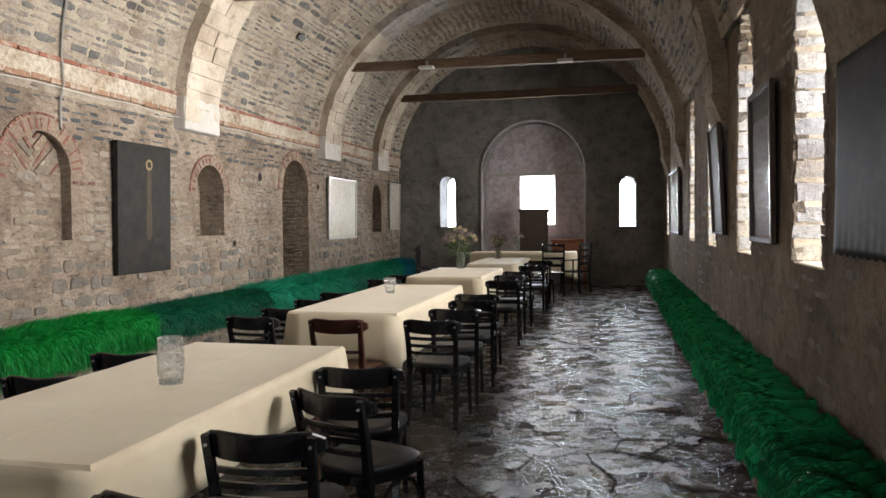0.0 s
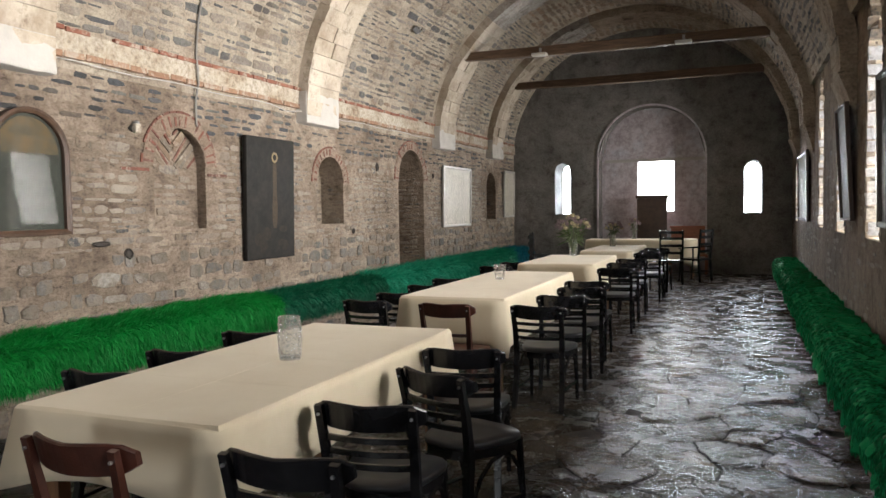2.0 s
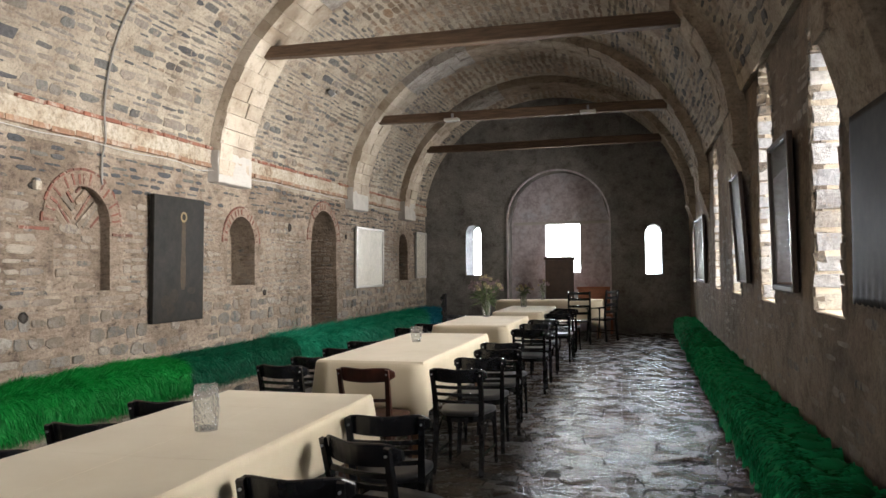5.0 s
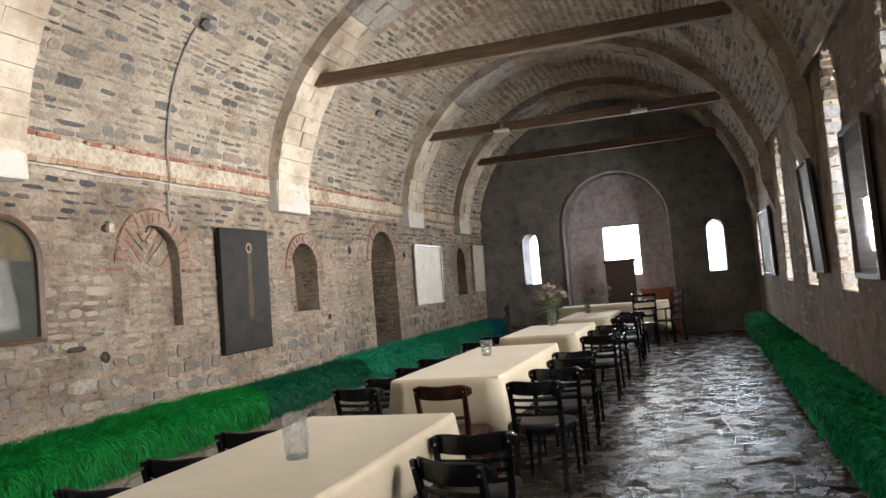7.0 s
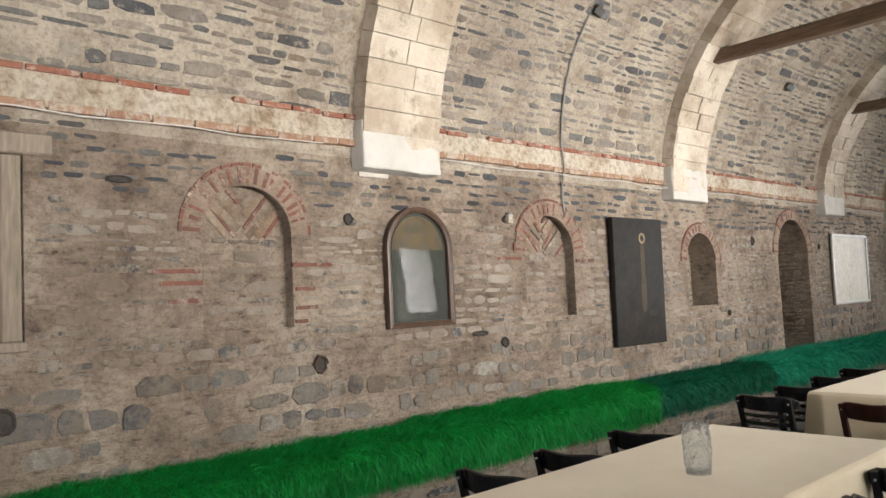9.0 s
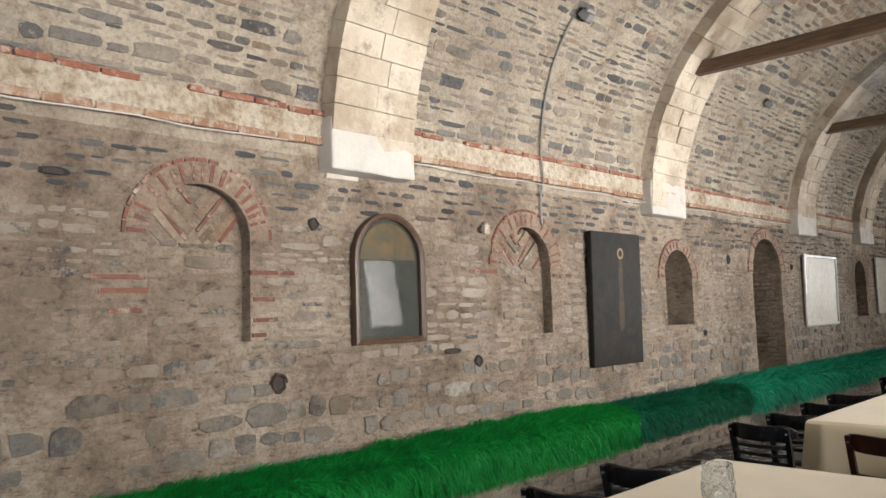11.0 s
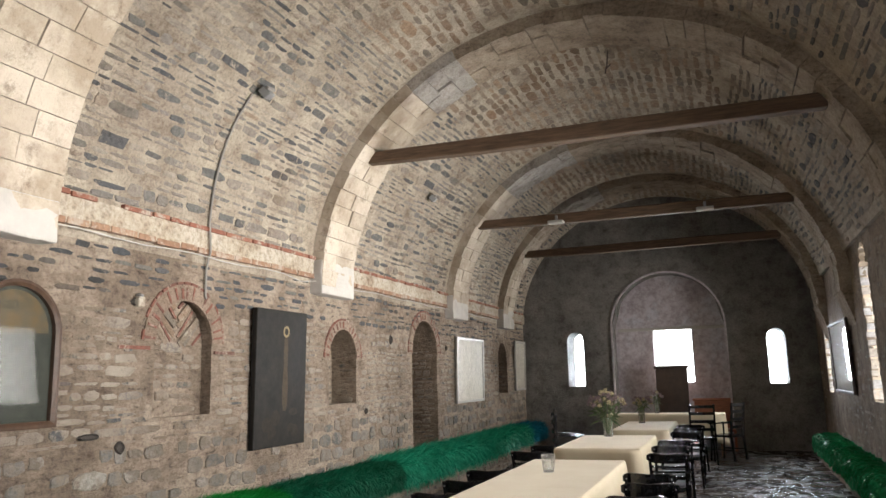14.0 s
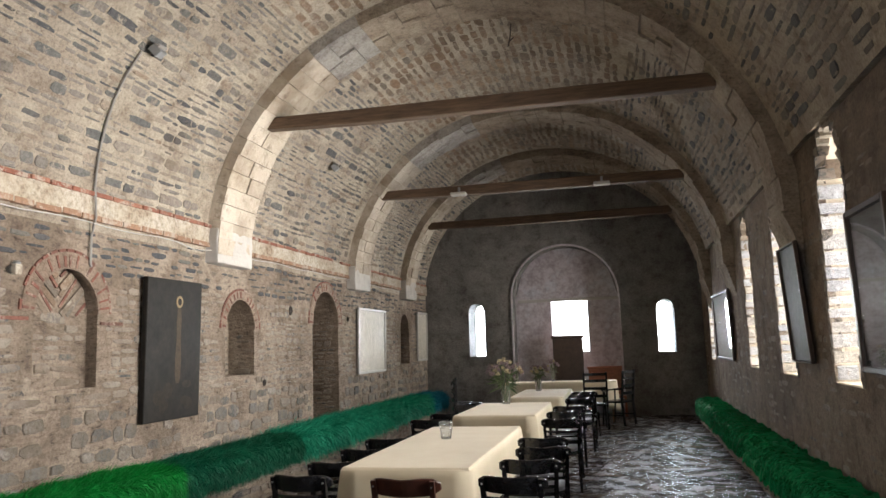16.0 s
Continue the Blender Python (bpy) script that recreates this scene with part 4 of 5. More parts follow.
# ---- tie beams ----
def tie_beam(y, z, label, sag=0.01, tilt=0.0):
    pts = [(-2.5, y, z + tilt), (-1.2, y + 0.01, z + tilt * 0.5 - sag), (0, y - 0.006, z - sag), (1.3, y + 0.008, z - tilt * 0.5), (2.55, y, z - tilt)]
    bm = sweep(bmesh.new(), pts, 0.14, [0.14, 0.165, 0.17, 0.165, 0.155])
    bmesh.ops.bevel(bm, geom=bm.edges[:], offset=0.012, segments=1, affect="EDGES")
    return tagged(part("tie_beam", bm, M_BEAM), label, "beam", kind="structure", group="tie beams")


tie_beam(8.9, 4.28, "old brown timber tie beam across the vault", tilt=0.02)
tie_beam(13.25, 4.25, "old brown timber tie beam carrying two small lamps", tilt=0.02)
tie_beam(16.5, 4.22, "dark timber tie beam near the end wall")


# ---- niche at the end wall ----
def fresco_material():
    m, nt, b = material("faded_fresco", 0.9)
    c = ramp(nt, noise_tex(nt, 2.2, 8, 0.7), [(0.3, (0.45, 0.39, 0.42)), (0.5, (0.6, 0.55, 0.58)), (0.7, (0.6, 0.62, 0.68))])
    d = ramp(nt, noise_tex(nt, 9, 7, 0.7), [(0.35, (0.55, 0.5, 0.5)), (0.6, (1, 1, 1))])
    nt.links.new(mix(nt, 0.8, c, d, "MULTIPLY"), b.inputs["Base Color"])
    bump(nt, b, noise_tex(nt, 20, 8), 0.5, 0.015)
    return m


M_FRESCO = fresco_material()
NY = Y1 + 0.55
NICHE_WIN = (-0.17, 0.67, 1.42, 2.64, 0.4)


def niche_wall():
    a, b, z0, z1, d = NICHE_WIN
    bm = bmesh.new()
    for x0, x1, za, zb in ((-1.1, a, -0.1, 4.2), (b, 1.6, -0.1, 4.2), (a, b, -0.1, z0), (a, b, z1, 4.2)):
        add_box(bm, x0, x1, NY, NY + d, za, zb)
    return tagged(part("wall_niche", bm, M_FRESCO), "faded mauve painted wall inside the arched niche", "wall", kind="structure")


niche_wall()
tagged(part("trim_niche", box(-0.95, 1.43, NY - 0.03, NY + 0.01, 2.6, 2.67, 0.008), M_WHITE), "pale plaster band across the niche", "moulding", kind="structure")


def arch_edge():
    bm = bmesh.new()
    o = END_OPEN[1]
    cx, r = (o[0] + o[1]) / 2, (o[1] - o[0]) / 2
    pts = [(o[0] - 0.015, Y1 - 0.012, 0.0), (o[0] - 0.015, Y1 - 0.012, 1.4)] + [(cx - (r + 0.015) * math.cos(math.pi * k / 24), Y1 - 0.012, o[3] + (r + 0.015) * math.sin(math.pi * k / 24)) for k in range(25)] + [(o[1] + 0.015, Y1 - 0.012, 1.4), (o[1] + 0.015, Y1 - 0.012, 0.0)]
    sweep(bm, pts, 0.04, 0.03, up=(0, 1, 0))
    return tagged(part("trim_arch", bm, M_FRESCO), "pale plaster edge round the arched niche", "moulding", kind="structure")


arch_edge()


def throne():
    """A tall dark wooden seat behind the end table; its back stands before the window."""
    ob = empty("throne", pose(0.2, 18.35, 0), "tall dark carved wooden seat before the bright window", "throne")
    part("back_panel", box(-0.34, 0.34, 0.1, 0.16, 0.0, 1.72, 0.01), M_FRAME, ob)
    part("crest", box(-0.37, 0.37, 0.08, 0.18, 1.72, 1.8, 0.02, 2), M_FRAME, ob)
    part("seat", box(-0.32, 0.32, -0.35, 0.1, 0.4, 0.46, 0.01), M_FRAME, ob)
    for s in (-1, 1):
        part("side_panel", box(s * 0.33 - 0.025, s * 0.33 + 0.025, -0.36, 0.1, 0.0, 0.4, 0.006), M_FRAME, ob)
        part("arm", box(s * 0.33 - 0.035, s * 0.33 + 0.035, -0.36, 0.1, 0.7, 0.75, 0.012), M_FRAME, ob)
        part("arm_post", box(s * 0.33 - 0.025, s * 0.33 + 0.025, -0.35, -0.3, 0.46, 0.7, 0.006), M_FRAME, ob)


throne()


def settle():
    ob = empty("wooden_settle", pose(1.0, 18.2, 0), "reddish wooden settle behind the end table", "bench")
    wood = wood_material("reddish_wood", (0.2, 0.065, 0.03), (0.34, 0.12, 0.055), 0.5, (2, 8, 8))
    part("back_panel", box(-0.36, 0.42, 0.12, 0.16, 0.45, 1.02, 0.008), wood, ob)
    part("top_rail", box(-0.39, 0.45, 0.1, 0.18, 1.02, 1.08, 0.012), wood, ob)
    part("seat", box(-0.38, 0.44, -0.25, 0.12, 0.4, 0.45, 0.008), wood, ob)
    for s in (-0.36, 0.42):
        for y in (-0.22, 0.12):
            part("leg", box(s - 0.025, s + 0.025, y - 0.025, y + 0.025, 0.0, 0.4, 0.004), wood, ob)


settle()


def tall_chair(x, y, rz, label, turned=False):
    """A high-backed dark chair with arms; turned gives knobbed posts."""
    ob = empty("armchair", pose(0, 0, 0), label, "chair", "high-backed chairs")
    part("seat", box(-0.24, 0.24, -0.22, 0.22, 0.43, 0.47, 0.01), M_BLACK, ob)
    for s in (-1, 1):
        if turned:
            prof = []
            for k in range(25):
                z = 1.1 * k / 24
                prof.append((0.018 + (0.012 if k % 2 else 0.0), z))
            part("rear_post", lathe(bmesh.new(), prof, 10, (s * 0.22, -0.21, 0)), M_BLACK, ob)
        else:
            part("rear_post", sweep(bmesh.new(), [(s * 0.21, -0.24, 0), (s * 0.21, -0.2, 0.45), (s * 0.21, -0.26, 1.06)], 0.035, 0.035, up=(0, 1, 0)), M_BLACK, ob)
        part("front_leg", sweep(bmesh.new(), [(s * 0.22, 0.24, 0), (s * 0.215, 0.2, 0.43), (s * 0.215, 0.2, 0.66)], 0.035, 0.035, up=(0, 1, 0), round_n=8), M_BLACK, ob)
        part("arm", sweep(bmesh.new(), [(s * 0.21, -0.22, 0.7), (s * 0.225, 0.0, 0.69), (s * 0.22, 0.24, 0.67)], 0.045, 0.025), M_BLACK, ob)
        part("side_stretcher", sweep(bmesh.new(), [(s * 0.21, -0.22, 0.2), (s * 0.215, 0.2, 0.2)], 0.02, 0.025), M_BLACK, ob)
    for z in (0.62, 0.76, 0.9, 1.02):
        part("slat", sweep(bmesh.new(), curved((-0.21, -0.215 - 0.06 * (z - 0.45), z), (0.21, -0.215 - 0.06 * (z - 0.45), z), (0, -0.03, 0), 5), 0.016, 0.055), M_BLACK, ob)
    ob.matrix_world = pose(x, y, 0, 0, 0, rz)


tall_chair(0.85, 15.75, 8, "dark ladder-back armchair facing the end table")
tall_chair(1.28, 16.4, 60, "dark wooden armchair beside the end table")
tall_chair(-1.1, 13.3, -80, "dark armchair with turned knobbed posts", True)


# ---- brick rings, courses and fans of the niches ----
def niche_ring(o, r_out, n, group, outline=True, fan=False, courses=()):
    cy, r = (o[0] + o[1]) / 2, (o[1] - o[0]) / 2
    zs = o[3]
    ob = empty("niche_surround", pose(XL, cy, zs), "arched surround of thin red bricks in pale mortar", "niche surround", group, "structure")
    rnd = random.Random(int(cy * 50))
    bm = bmesh.new()
    m = 26
    ring = []
    for k in range(m + 1):
        a = math.pi * k / m
        ring.append([bm.verts.new((x, -q * math.cos(a), q * math.sin(a) - 0.02)) for q, x in ((r - 0.004, -0.03), (r - 0.004, 0.012), (r_out, 0.012), (r_out, -0.03))])
    for a, b in zip(ring, ring[1:]):
        for k in range(3):
            bm.faces.new((a[k], a[k + 1], b[k + 1], b[k]))
    for v in bm.verts:
        v.co.x += 0.008 * noise.noise(Vector((v.co.y * 9 + cy, v.co.z * 9, 3)))
    part("mortar_ring", bm, M_RINGMORTAR, ob)

    def bar(p0, p1, w, x1, mat=M_RINGBRICK):
        d = Vector(p1) - Vector(p0)
        s = Vector((0, -d.z, d.y)).normalized() * w / 2
        bm = bmesh.new()
        p0, p1 = Vector(p0), Vector(p1)
        lo = [bm.verts.new(q + Vector((-0.03, 0, 0))) for q in (p0 - s, p0 + s, p1 + s * 1.15, p1 - s * 1.15)]
        hi = [bm.verts.new(q + Vector((x1, 0, 0))) for q in (p0 - s, p0 + s, p1 + s * 1.15, p1 - s * 1.15)]
        bm.faces.new(hi)
        for k in range(4):
            bm.faces.new((lo[k], lo[(k + 1) % 4], hi[(k + 1) % 4], hi[k]))
        part("brick" if mat is M_RINGBRICK else "wedge_stone", bm, mat, ob)
    for k in range(n):
        a = math.pi * (k + 0.5) / n + rnd.uniform(-0.05, 0.05)
        q0, q1 = r + 0.015, r_out - 0.02 + rnd.uniform(-0.02, 0.015)
        if rnd.random() < 0.8:
            bar((0, -q0 * math.cos(a), q0 * math.sin(a) - 0.02), (0, -q1 * math.cos(a), q1 * math.sin(a) - 0.02), rnd.uniform(0.016, 0.026), 0.018)
    if outline:
        for k in range(n):
            a0, a1 = math.pi * k / n + 0.015, math.pi * (k + 1) / n - 0.015
            if rnd.random() < 0.85:
                q = r_out + 0.012
                bar((0, -q * math.cos(a0), q * math.sin(a0) - 0.02), (0, -q * math.cos(a1), q * math.sin(a1) - 0.02), 0.022, 0.016)
    if fan:
        d = -o[4] + 0.0
        for side in (-1, 1):
            for k in range(-1, 9):
                z0 = (k - 1.6) * 0.085 + rnd.uniform(-0.012, 0.012)
                ang = radians(rnd.uniform(40, 52))
                p = Vector((0.02 * side, z0))
                w = Vector((side * math.cos(ang), math.sin(ang)))
                if p.y < -0.03:
                    p += w * ((-0.03 - p.y) / w.y)
                half = -p.dot(w) + math.sqrt(max(0.0, p.dot(w) ** 2 - p.dot(p) + (r * 0.95) ** 2))
                if p.length < r * 0.9 and half > 0.07:
                    e = p + w * half
                    thin = (k + side) % 3 == 0
                    bar((d, p.x, p.y), (d, e.x, e.y), 0.022 if thin else rnd.uniform(0.045, 0.06), rnd.uniform(0.006, 0.022), M_RINGBRICK if thin else M_TUFA)
    for z, y0, y1 in courses:
        bar((0, y0 - cy, z - zs), (0, y1 - cy, z - zs), 0.026, 0.018)
    return ob


G = "niche surrounds"
niche_ring(LEFT_OPEN[1], 0.49, 19, G, True, True, [(1.9, 3.44, 3.78), (1.86, 2.4, 2.72), (1.78, 2.45, 2.74), (1.72, 3.46, 3.62), (1.66, 2.5, 2.7), (1.58, 3.46, 3.64), (1.48, 3.45, 3.55)])
niche_ring(LEFT_OPEN[2], 0.52, 17, G, True, True, [(1.95, 5.6, 5.95), (1.93, 6.8, 7.1)])
niche_ring(LEFT_OPEN[3], 0.47, 15, G, True, False)
niche_ring(LEFT_OPEN[4], 0.66, 19, G, True, False)


def recess_fill(o, seed, rows=(0.07, 0.13)):
    """Masonry on the back of a shallow niche."""
    pt = lambda u, v, d: (XL - o[4] + d, u, v)

    def off(u, v, a, b):
        return any(not inside([o], uu, vv, -0.015) for uu in (u - a, u + a) for vv in (v - b, v + b)) or (o[4] < 0.2 and v > o[3] - 0.05 and o is not LEFT_OPEN[0])
    joined("niche_rubble", stones_on(pt, o[0], o[1], o[2], head(o, (o[0] + o[1]) / 2), rows, (0.14, 0.3), off, seed), M_STONE, wall_left, "masonry filling of a niche")


for k, o in enumerate(LEFT_OPEN):
    recess_fill(o, 60 + k)
for k, o in enumerate(LEFT_OPEN[3:]):
    pt = lambda u, v, d: (XL - u, o[1] - d, v)
    joined("niche_rubble", stones_on(pt, 0.0, o[4], o[2], o[3] + 0.05, (0.05, 0.12), (0.12, 0.3), lambda *a: False, 70 + k), M_STONE, wall_left, "masonry on the side of a niche")


def blocked_window():
    a, b, z0, z1, d = LEFT_OPEN[0]
    ob = empty("window_1", pose(XL, (a + b) / 2, z0), "walled-up window with a weathered wooden frame", "window", kind="structure")
    wood = wood_material("weathered_grey_wood", (0.14, 0.11, 0.08), (0.27, 0.22, 0.17), 0.85, (9, 9, 1))
    h = z1 - z0
    w = (b - a) / 2
    for s in (-1, 1):
        part("jamb", box(-0.2, -0.02, s * (w - 0.06) - 0.055, s * (w - 0.06) + 0.055, 0.06, h - 0.1, 0.008), wood, ob)
    part("lintel", box(-0.2, 0.03, -w - 0.16, w + 0.16, h - 0.1, h + 0.03, 0.012), wood, ob)
    part("window_sill", box(-0.2, 0.01, -w - 0.02, w + 0.02, 0.0, 0.06, 0.008), wood, ob)


blocked_window()


# ---- pictures ----
def canvas_material(name, tones, rough=0.35, scale=3.0):
    m, nt, b = material(name, rough)
    c = ramp(nt, noise_tex(nt, scale, 8, 0.65), [((k + 0.6) / (len(tones) + 0.2), t) for k, t in enumerate(tones)])
    g = ramp(nt, noise_tex(nt, 16, 6), [(0.3, (0.6, 0.6, 0.6)), (0.7, (1.15, 1.15, 1.15))])
    nt.links.new(mix(nt, 0.6, c, g, "MULTIPLY"), b.inputs["Base Color"])
    bump(nt, b, noise_tex(nt, 60, 4), 0.2, 0.002)
    b.inputs["Specular IOR Level"].default_value = 0.12
    return m


M_ICON = canvas_material("smoke_dark_paint", [(0.01, 0.009, 0.009), (0.02, 0.018, 0.016), (0.036, 0.029, 0.023)], 0.5, 5)
M_HALO = simple("dull_gold_paint", (0.22, 0.15, 0.06), 0.4, vary=0.2)
M_FIGURE = canvas_material("dim_ochre_paint", [(0.02, 0.017, 0.014), (0.07, 0.048, 0.028), (0.035, 0.032, 0.028)], 0.5, 14)
M_PATCH = canvas_material("dim_brown_paint", [(0.014, 0.012, 0.011), (0.03, 0.024, 0.018), (0.04, 0.03, 0.022)], 0.5, 18)
M_PRINT = canvas_material("pale_print_paper", [(0.5, 0.46, 0.38), (0.66, 0.62, 0.54), (0.58, 0.53, 0.44)], 0.5, 2.4)
M_LIGHTFRAME = simple("silver_grey_frame", (0.45, 0.43, 0.4), 0.4, 0.3, vary=0.15)
M_OLIVE = canvas_material("dark_olive_paint", [(0.022, 0.024, 0.02), (0.04, 0.044, 0.036), (0.06, 0.06, 0.048)], 0.5, 6)
M_DIM = canvas_material("dim_olive_paint", [(0.05, 0.047, 0.038), (0.1, 0.095, 0.08), (0.15, 0.145, 0.125)], 0.5, 2)


def disc(cy, cz, r, x, n=24, inner=0.0):
    bm = bmesh.new()
    if inner:
        a = [[bm.verts.new((x, cy + q * math.cos(2 * math.pi * k / n), cz + q * math.sin(2 * math.pi * k / n))) for k in range(n)] for q in (inner, r)]
        for k in range(n):
            bm.faces.new((a[0][k], a[0][(k + 1) % n], a[1][(k + 1) % n], a[1][k]))
    else:
        bm.faces.new([bm.verts.new((x, cy + r * math.cos(2 * math.pi * k / n), cz + r * math.sin(2 * math.pi * k / n))) for k in range(n)])
    return bm


def icon_panel():
    ob = empty("icon_panel", pose(XL + 0.012, 7.835, 0.985, 0, 1.2, 0), "tall smoke-darkened painted panel with a small gold ring", "painting")
    part("panel", box(0.0, 0.06, -0.48, 0.48, 0.0, 1.415, 0.006), M_ICON, ob)
    part("halo", disc(0.06, 1.19, 0.062, 0.064, inner=0.036), M_HALO, ob, "gold ring")
    bm = bmesh.new()
    prof = [(0.05, 1.13), (0.07, 1.0), (0.06, 0.8), (0.09, 0.62), (0.08, 0.45), (0.05, 0.36)]
    a = [bm.verts.new((0.0635, 0.06 - w * 0.6, z)) for w, z in prof] + [bm.verts.new((0.0635, 0.06 + w * 0.6, z)) for w, z in prof[::-1]]
    bm.faces.new(a)
    part("painted_shape", bm, M_FIGURE, ob, "dim ochre upright shape")
    rnd = random.Random(4)
    for k in range(7):
        bm = bmesh.new()
        y, z, w, h = rnd.uniform(-0.3, 0.34), rnd.uniform(0.12, 0.4), rnd.uniform(0.04, 0.1), rnd.uniform(0.03, 0.09)
        bm.faces.new([bm.verts.new((0.0634 + k * 0.00005, y + w * math.cos(t), z + h * math.sin(t))) for t in (2 * math.pi * j / 9 for j in range(9))])
        part("painted_patch", bm, M_PATCH, ob, "dim brown patch")


icon_panel()


def arched_icon():
    y0, y1, z0, zs = 4.28, 5.0, 1.37, 2.02
    r, cy = (y1 - y0) / 2, (y0 + y1) / 2
    ob = empty("arched_icon", pose(XL, cy, z0), "arch-topped glazed picture in a brown wooden frame", "framed picture")

    def outline(g):
        pts = [(-(r - g), g), (-(r - g), zs - z0)]
        pts += [(-(r - g) * math.cos(math.pi * k / 16), zs - z0 + (r - g) * math.sin(math.pi * k / 16)) for k in range(1, 16)]
        return pts + [((r - g), zs - z0), ((r - g), g)]
    frame_wood = wood_material("brown_frame_wood", (0.045, 0.024, 0.014), (0.09, 0.05, 0.03), 0.45, (3, 3, 3))
    bm = bmesh.new()
    o, i = outline(0.0), outline(0.045)
    rows = []
    for (oy, oz), (iy, iz) in zip(o, i):
        rows.append([bm.verts.new(p) for p in ((0.005, oy, oz), (0.07, oy, oz), (0.075, (oy + iy) / 2, (oz + iz) / 2), (0.06, iy, iz), (0.02, iy, iz))])
    for a, b in zip(rows, rows[1:] + rows[:1]):
        for k in range(4):
            bm.faces.new((a[k], a[k + 1], b[k + 1], b[k]))
    part("frame", bm, frame_wood, ob)
    for name, x, mat, label in (("picture", 0.025, M_OLIVE, "dim olive painted ground"), ("glass_pane", 0.045, M_PANE, "reflecting glass")):
        bm = bmesh.new()
        bm.faces.new([bm.verts.new((x, y, z)) for y, z in outline(0.04)])
        part(name, bm, mat, ob, label).visible_shadow = name != "glass_pane"
    bm = bmesh.new()
    bm.faces.new([bm.verts.new((0.03, -(r - 0.08) * math.cos(math.pi * k / 16), zs - z0 + 0.0 + (r - 0.07) * math.sin(math.pi * k / 16))) for k in range(17)][::-1])
    part("gilt_head", bm, canvas_material("mottled_gold_paint", [(0.05, 0.04, 0.025), (0.12, 0.085, 0.04), (0.07, 0.062, 0.045), (0.2, 0.145, 0.07)], 0.45, 12), ob, "dull gold top of the picture")


arched_icon()


def framed(name, side, y0, y1, z0, z1, lean, pic, frame_mat, label, bar=0.045, glass=True):
    """A framed picture on a side wall; side +1 faces +x. lean tips its top into the room, in degrees."""
    x = XL + 0.01 if side > 0 else XR - 0.01
    ob = empty(name, pose(x, (y0 + y1) / 2, z0), label, "framed picture")
    w, h = (y1 - y0) / 2, z1 - z0
    X = lambda a, b: (min(side * a, side * b), max(side * a, side * b))
    for ya, yb, za, zb in ((-w, -w + bar, 0, h), (w - bar, w, 0, h), (-w + bar, w - bar, 0, bar), (-w + bar, w - bar, h - bar, h)):
        part("frame_bar", box(*X(0.008, 0.05), ya, yb, za, zb, 0.006), frame_mat, ob)
    part("picture", box(*X(0.012, 0.026), -w + bar * 0.9, w - bar * 0.9, bar * 0.9, h - bar * 0.9), pic, ob)
    if glass:
        bm = bmesh.new()
        bm.faces.new([bm.verts.new((side * 0.032, y, z)) for y, z in ((-w + bar * 0.95, bar * 0.95), (w - bar * 0.95, bar * 0.95), (w - bar * 0.95, h - bar * 0.95), (-w + bar * 0.95, h - bar * 0.95))])
        part("glass_pane", bm, M_PANE, ob).visible_shadow = False
    ob.matrix_world = pose(x, (y0 + y1) / 2, z0, 0, side * lean, 0)
    return ob


framed("framed_print", 1, 13.42, 14.95, 1.2, 2.36, 1, M_PRINT, M_LIGHTFRAME, "large pale print in a light frame on the wall")
framed("framed_print", 1, 17.3, 18.15, 1.33, 2.43, 1, M_PRINT, M_LIGHTFRAME, "pale print in a light frame near the corner")


def curled_canvas(y0, y1, z0, z1, label):
    """An unframed painted canvas whose lower edge ripples away from the wall."""
    ob = empty("canvas_painting", pose(XR - 0.012, (y0 + y1) / 2, z0), label, "painting")
    w, h, n, m = (y1 - y0) / 2, z1 - z0, 44, 24
    bm = bmesh.new()
    g = []
    for i in range(n + 1):
        y = -w + 2 * w * i / n
        for j in range(m + 1):
            t = j / m
            x = -0.03 - 0.006 * (1 - t) ** 12 * (1 + 0.6 * math.sin(y * 62)) - 0.004 * noise.noise((y * 3, t * 4, 2))
            g.append(bm.verts.new((x, y, t * h + 0.008 * (1 - t) ** 6 * math.sin(y * 62))))
    for i in range(n):
        for j in range(m):
            k = i * (m + 1) + j
            bm.faces.new((g[k], g[k + 1], g[k + m + 2], g[k + m + 1]))
    sheet = part("canvas", bm, canvas_material("sooty_varnished_canvas", [(0.012, 0.01, 0.008), (0.024, 0.02, 0.016), (0.05, 0.044, 0.036)], 0.6, 4), ob, "dark varnished canvas", smooth=True)
    sol = sheet.modifiers.new("thickness", "SOLIDIFY")
    sol.thickness = 0.004
    for z in (0.03, h - 0.05):
        part("stretcher_bar", box(-0.025, 0.0, -w + 0.02, w - 0.02, z, z + 0.04, 0.003), M_FRAME, ob)


curled_canvas(3.4, 4.6, 1.34, 2.3, "dark unframed canvas with a rippled lower edge")
framed("framed_painting", -1, 6.08, 6.95, 1.34, 2.5, 1.0, M_DIM, M_FRAME, "dark glazed painting hung between tall windows")
framed("framed_painting", -1, 8.45, 9.25, 1.36, 2.5, 3.2, canvas_material("grey_green_paint", [(0.05, 0.054, 0.042), (0.085, 0.09, 0.07), (0.12, 0.12, 0.096)], 0.6, 3), M_FRAME, "grey-green painting tilted out from the wall", bar=0.02, glass=False)
framed("framed_print", -1, 13.6, 15.7, 1.25, 2.4, 1, M_PRINT, M_FRAME, "pale glazed print in a dark frame by the windows")


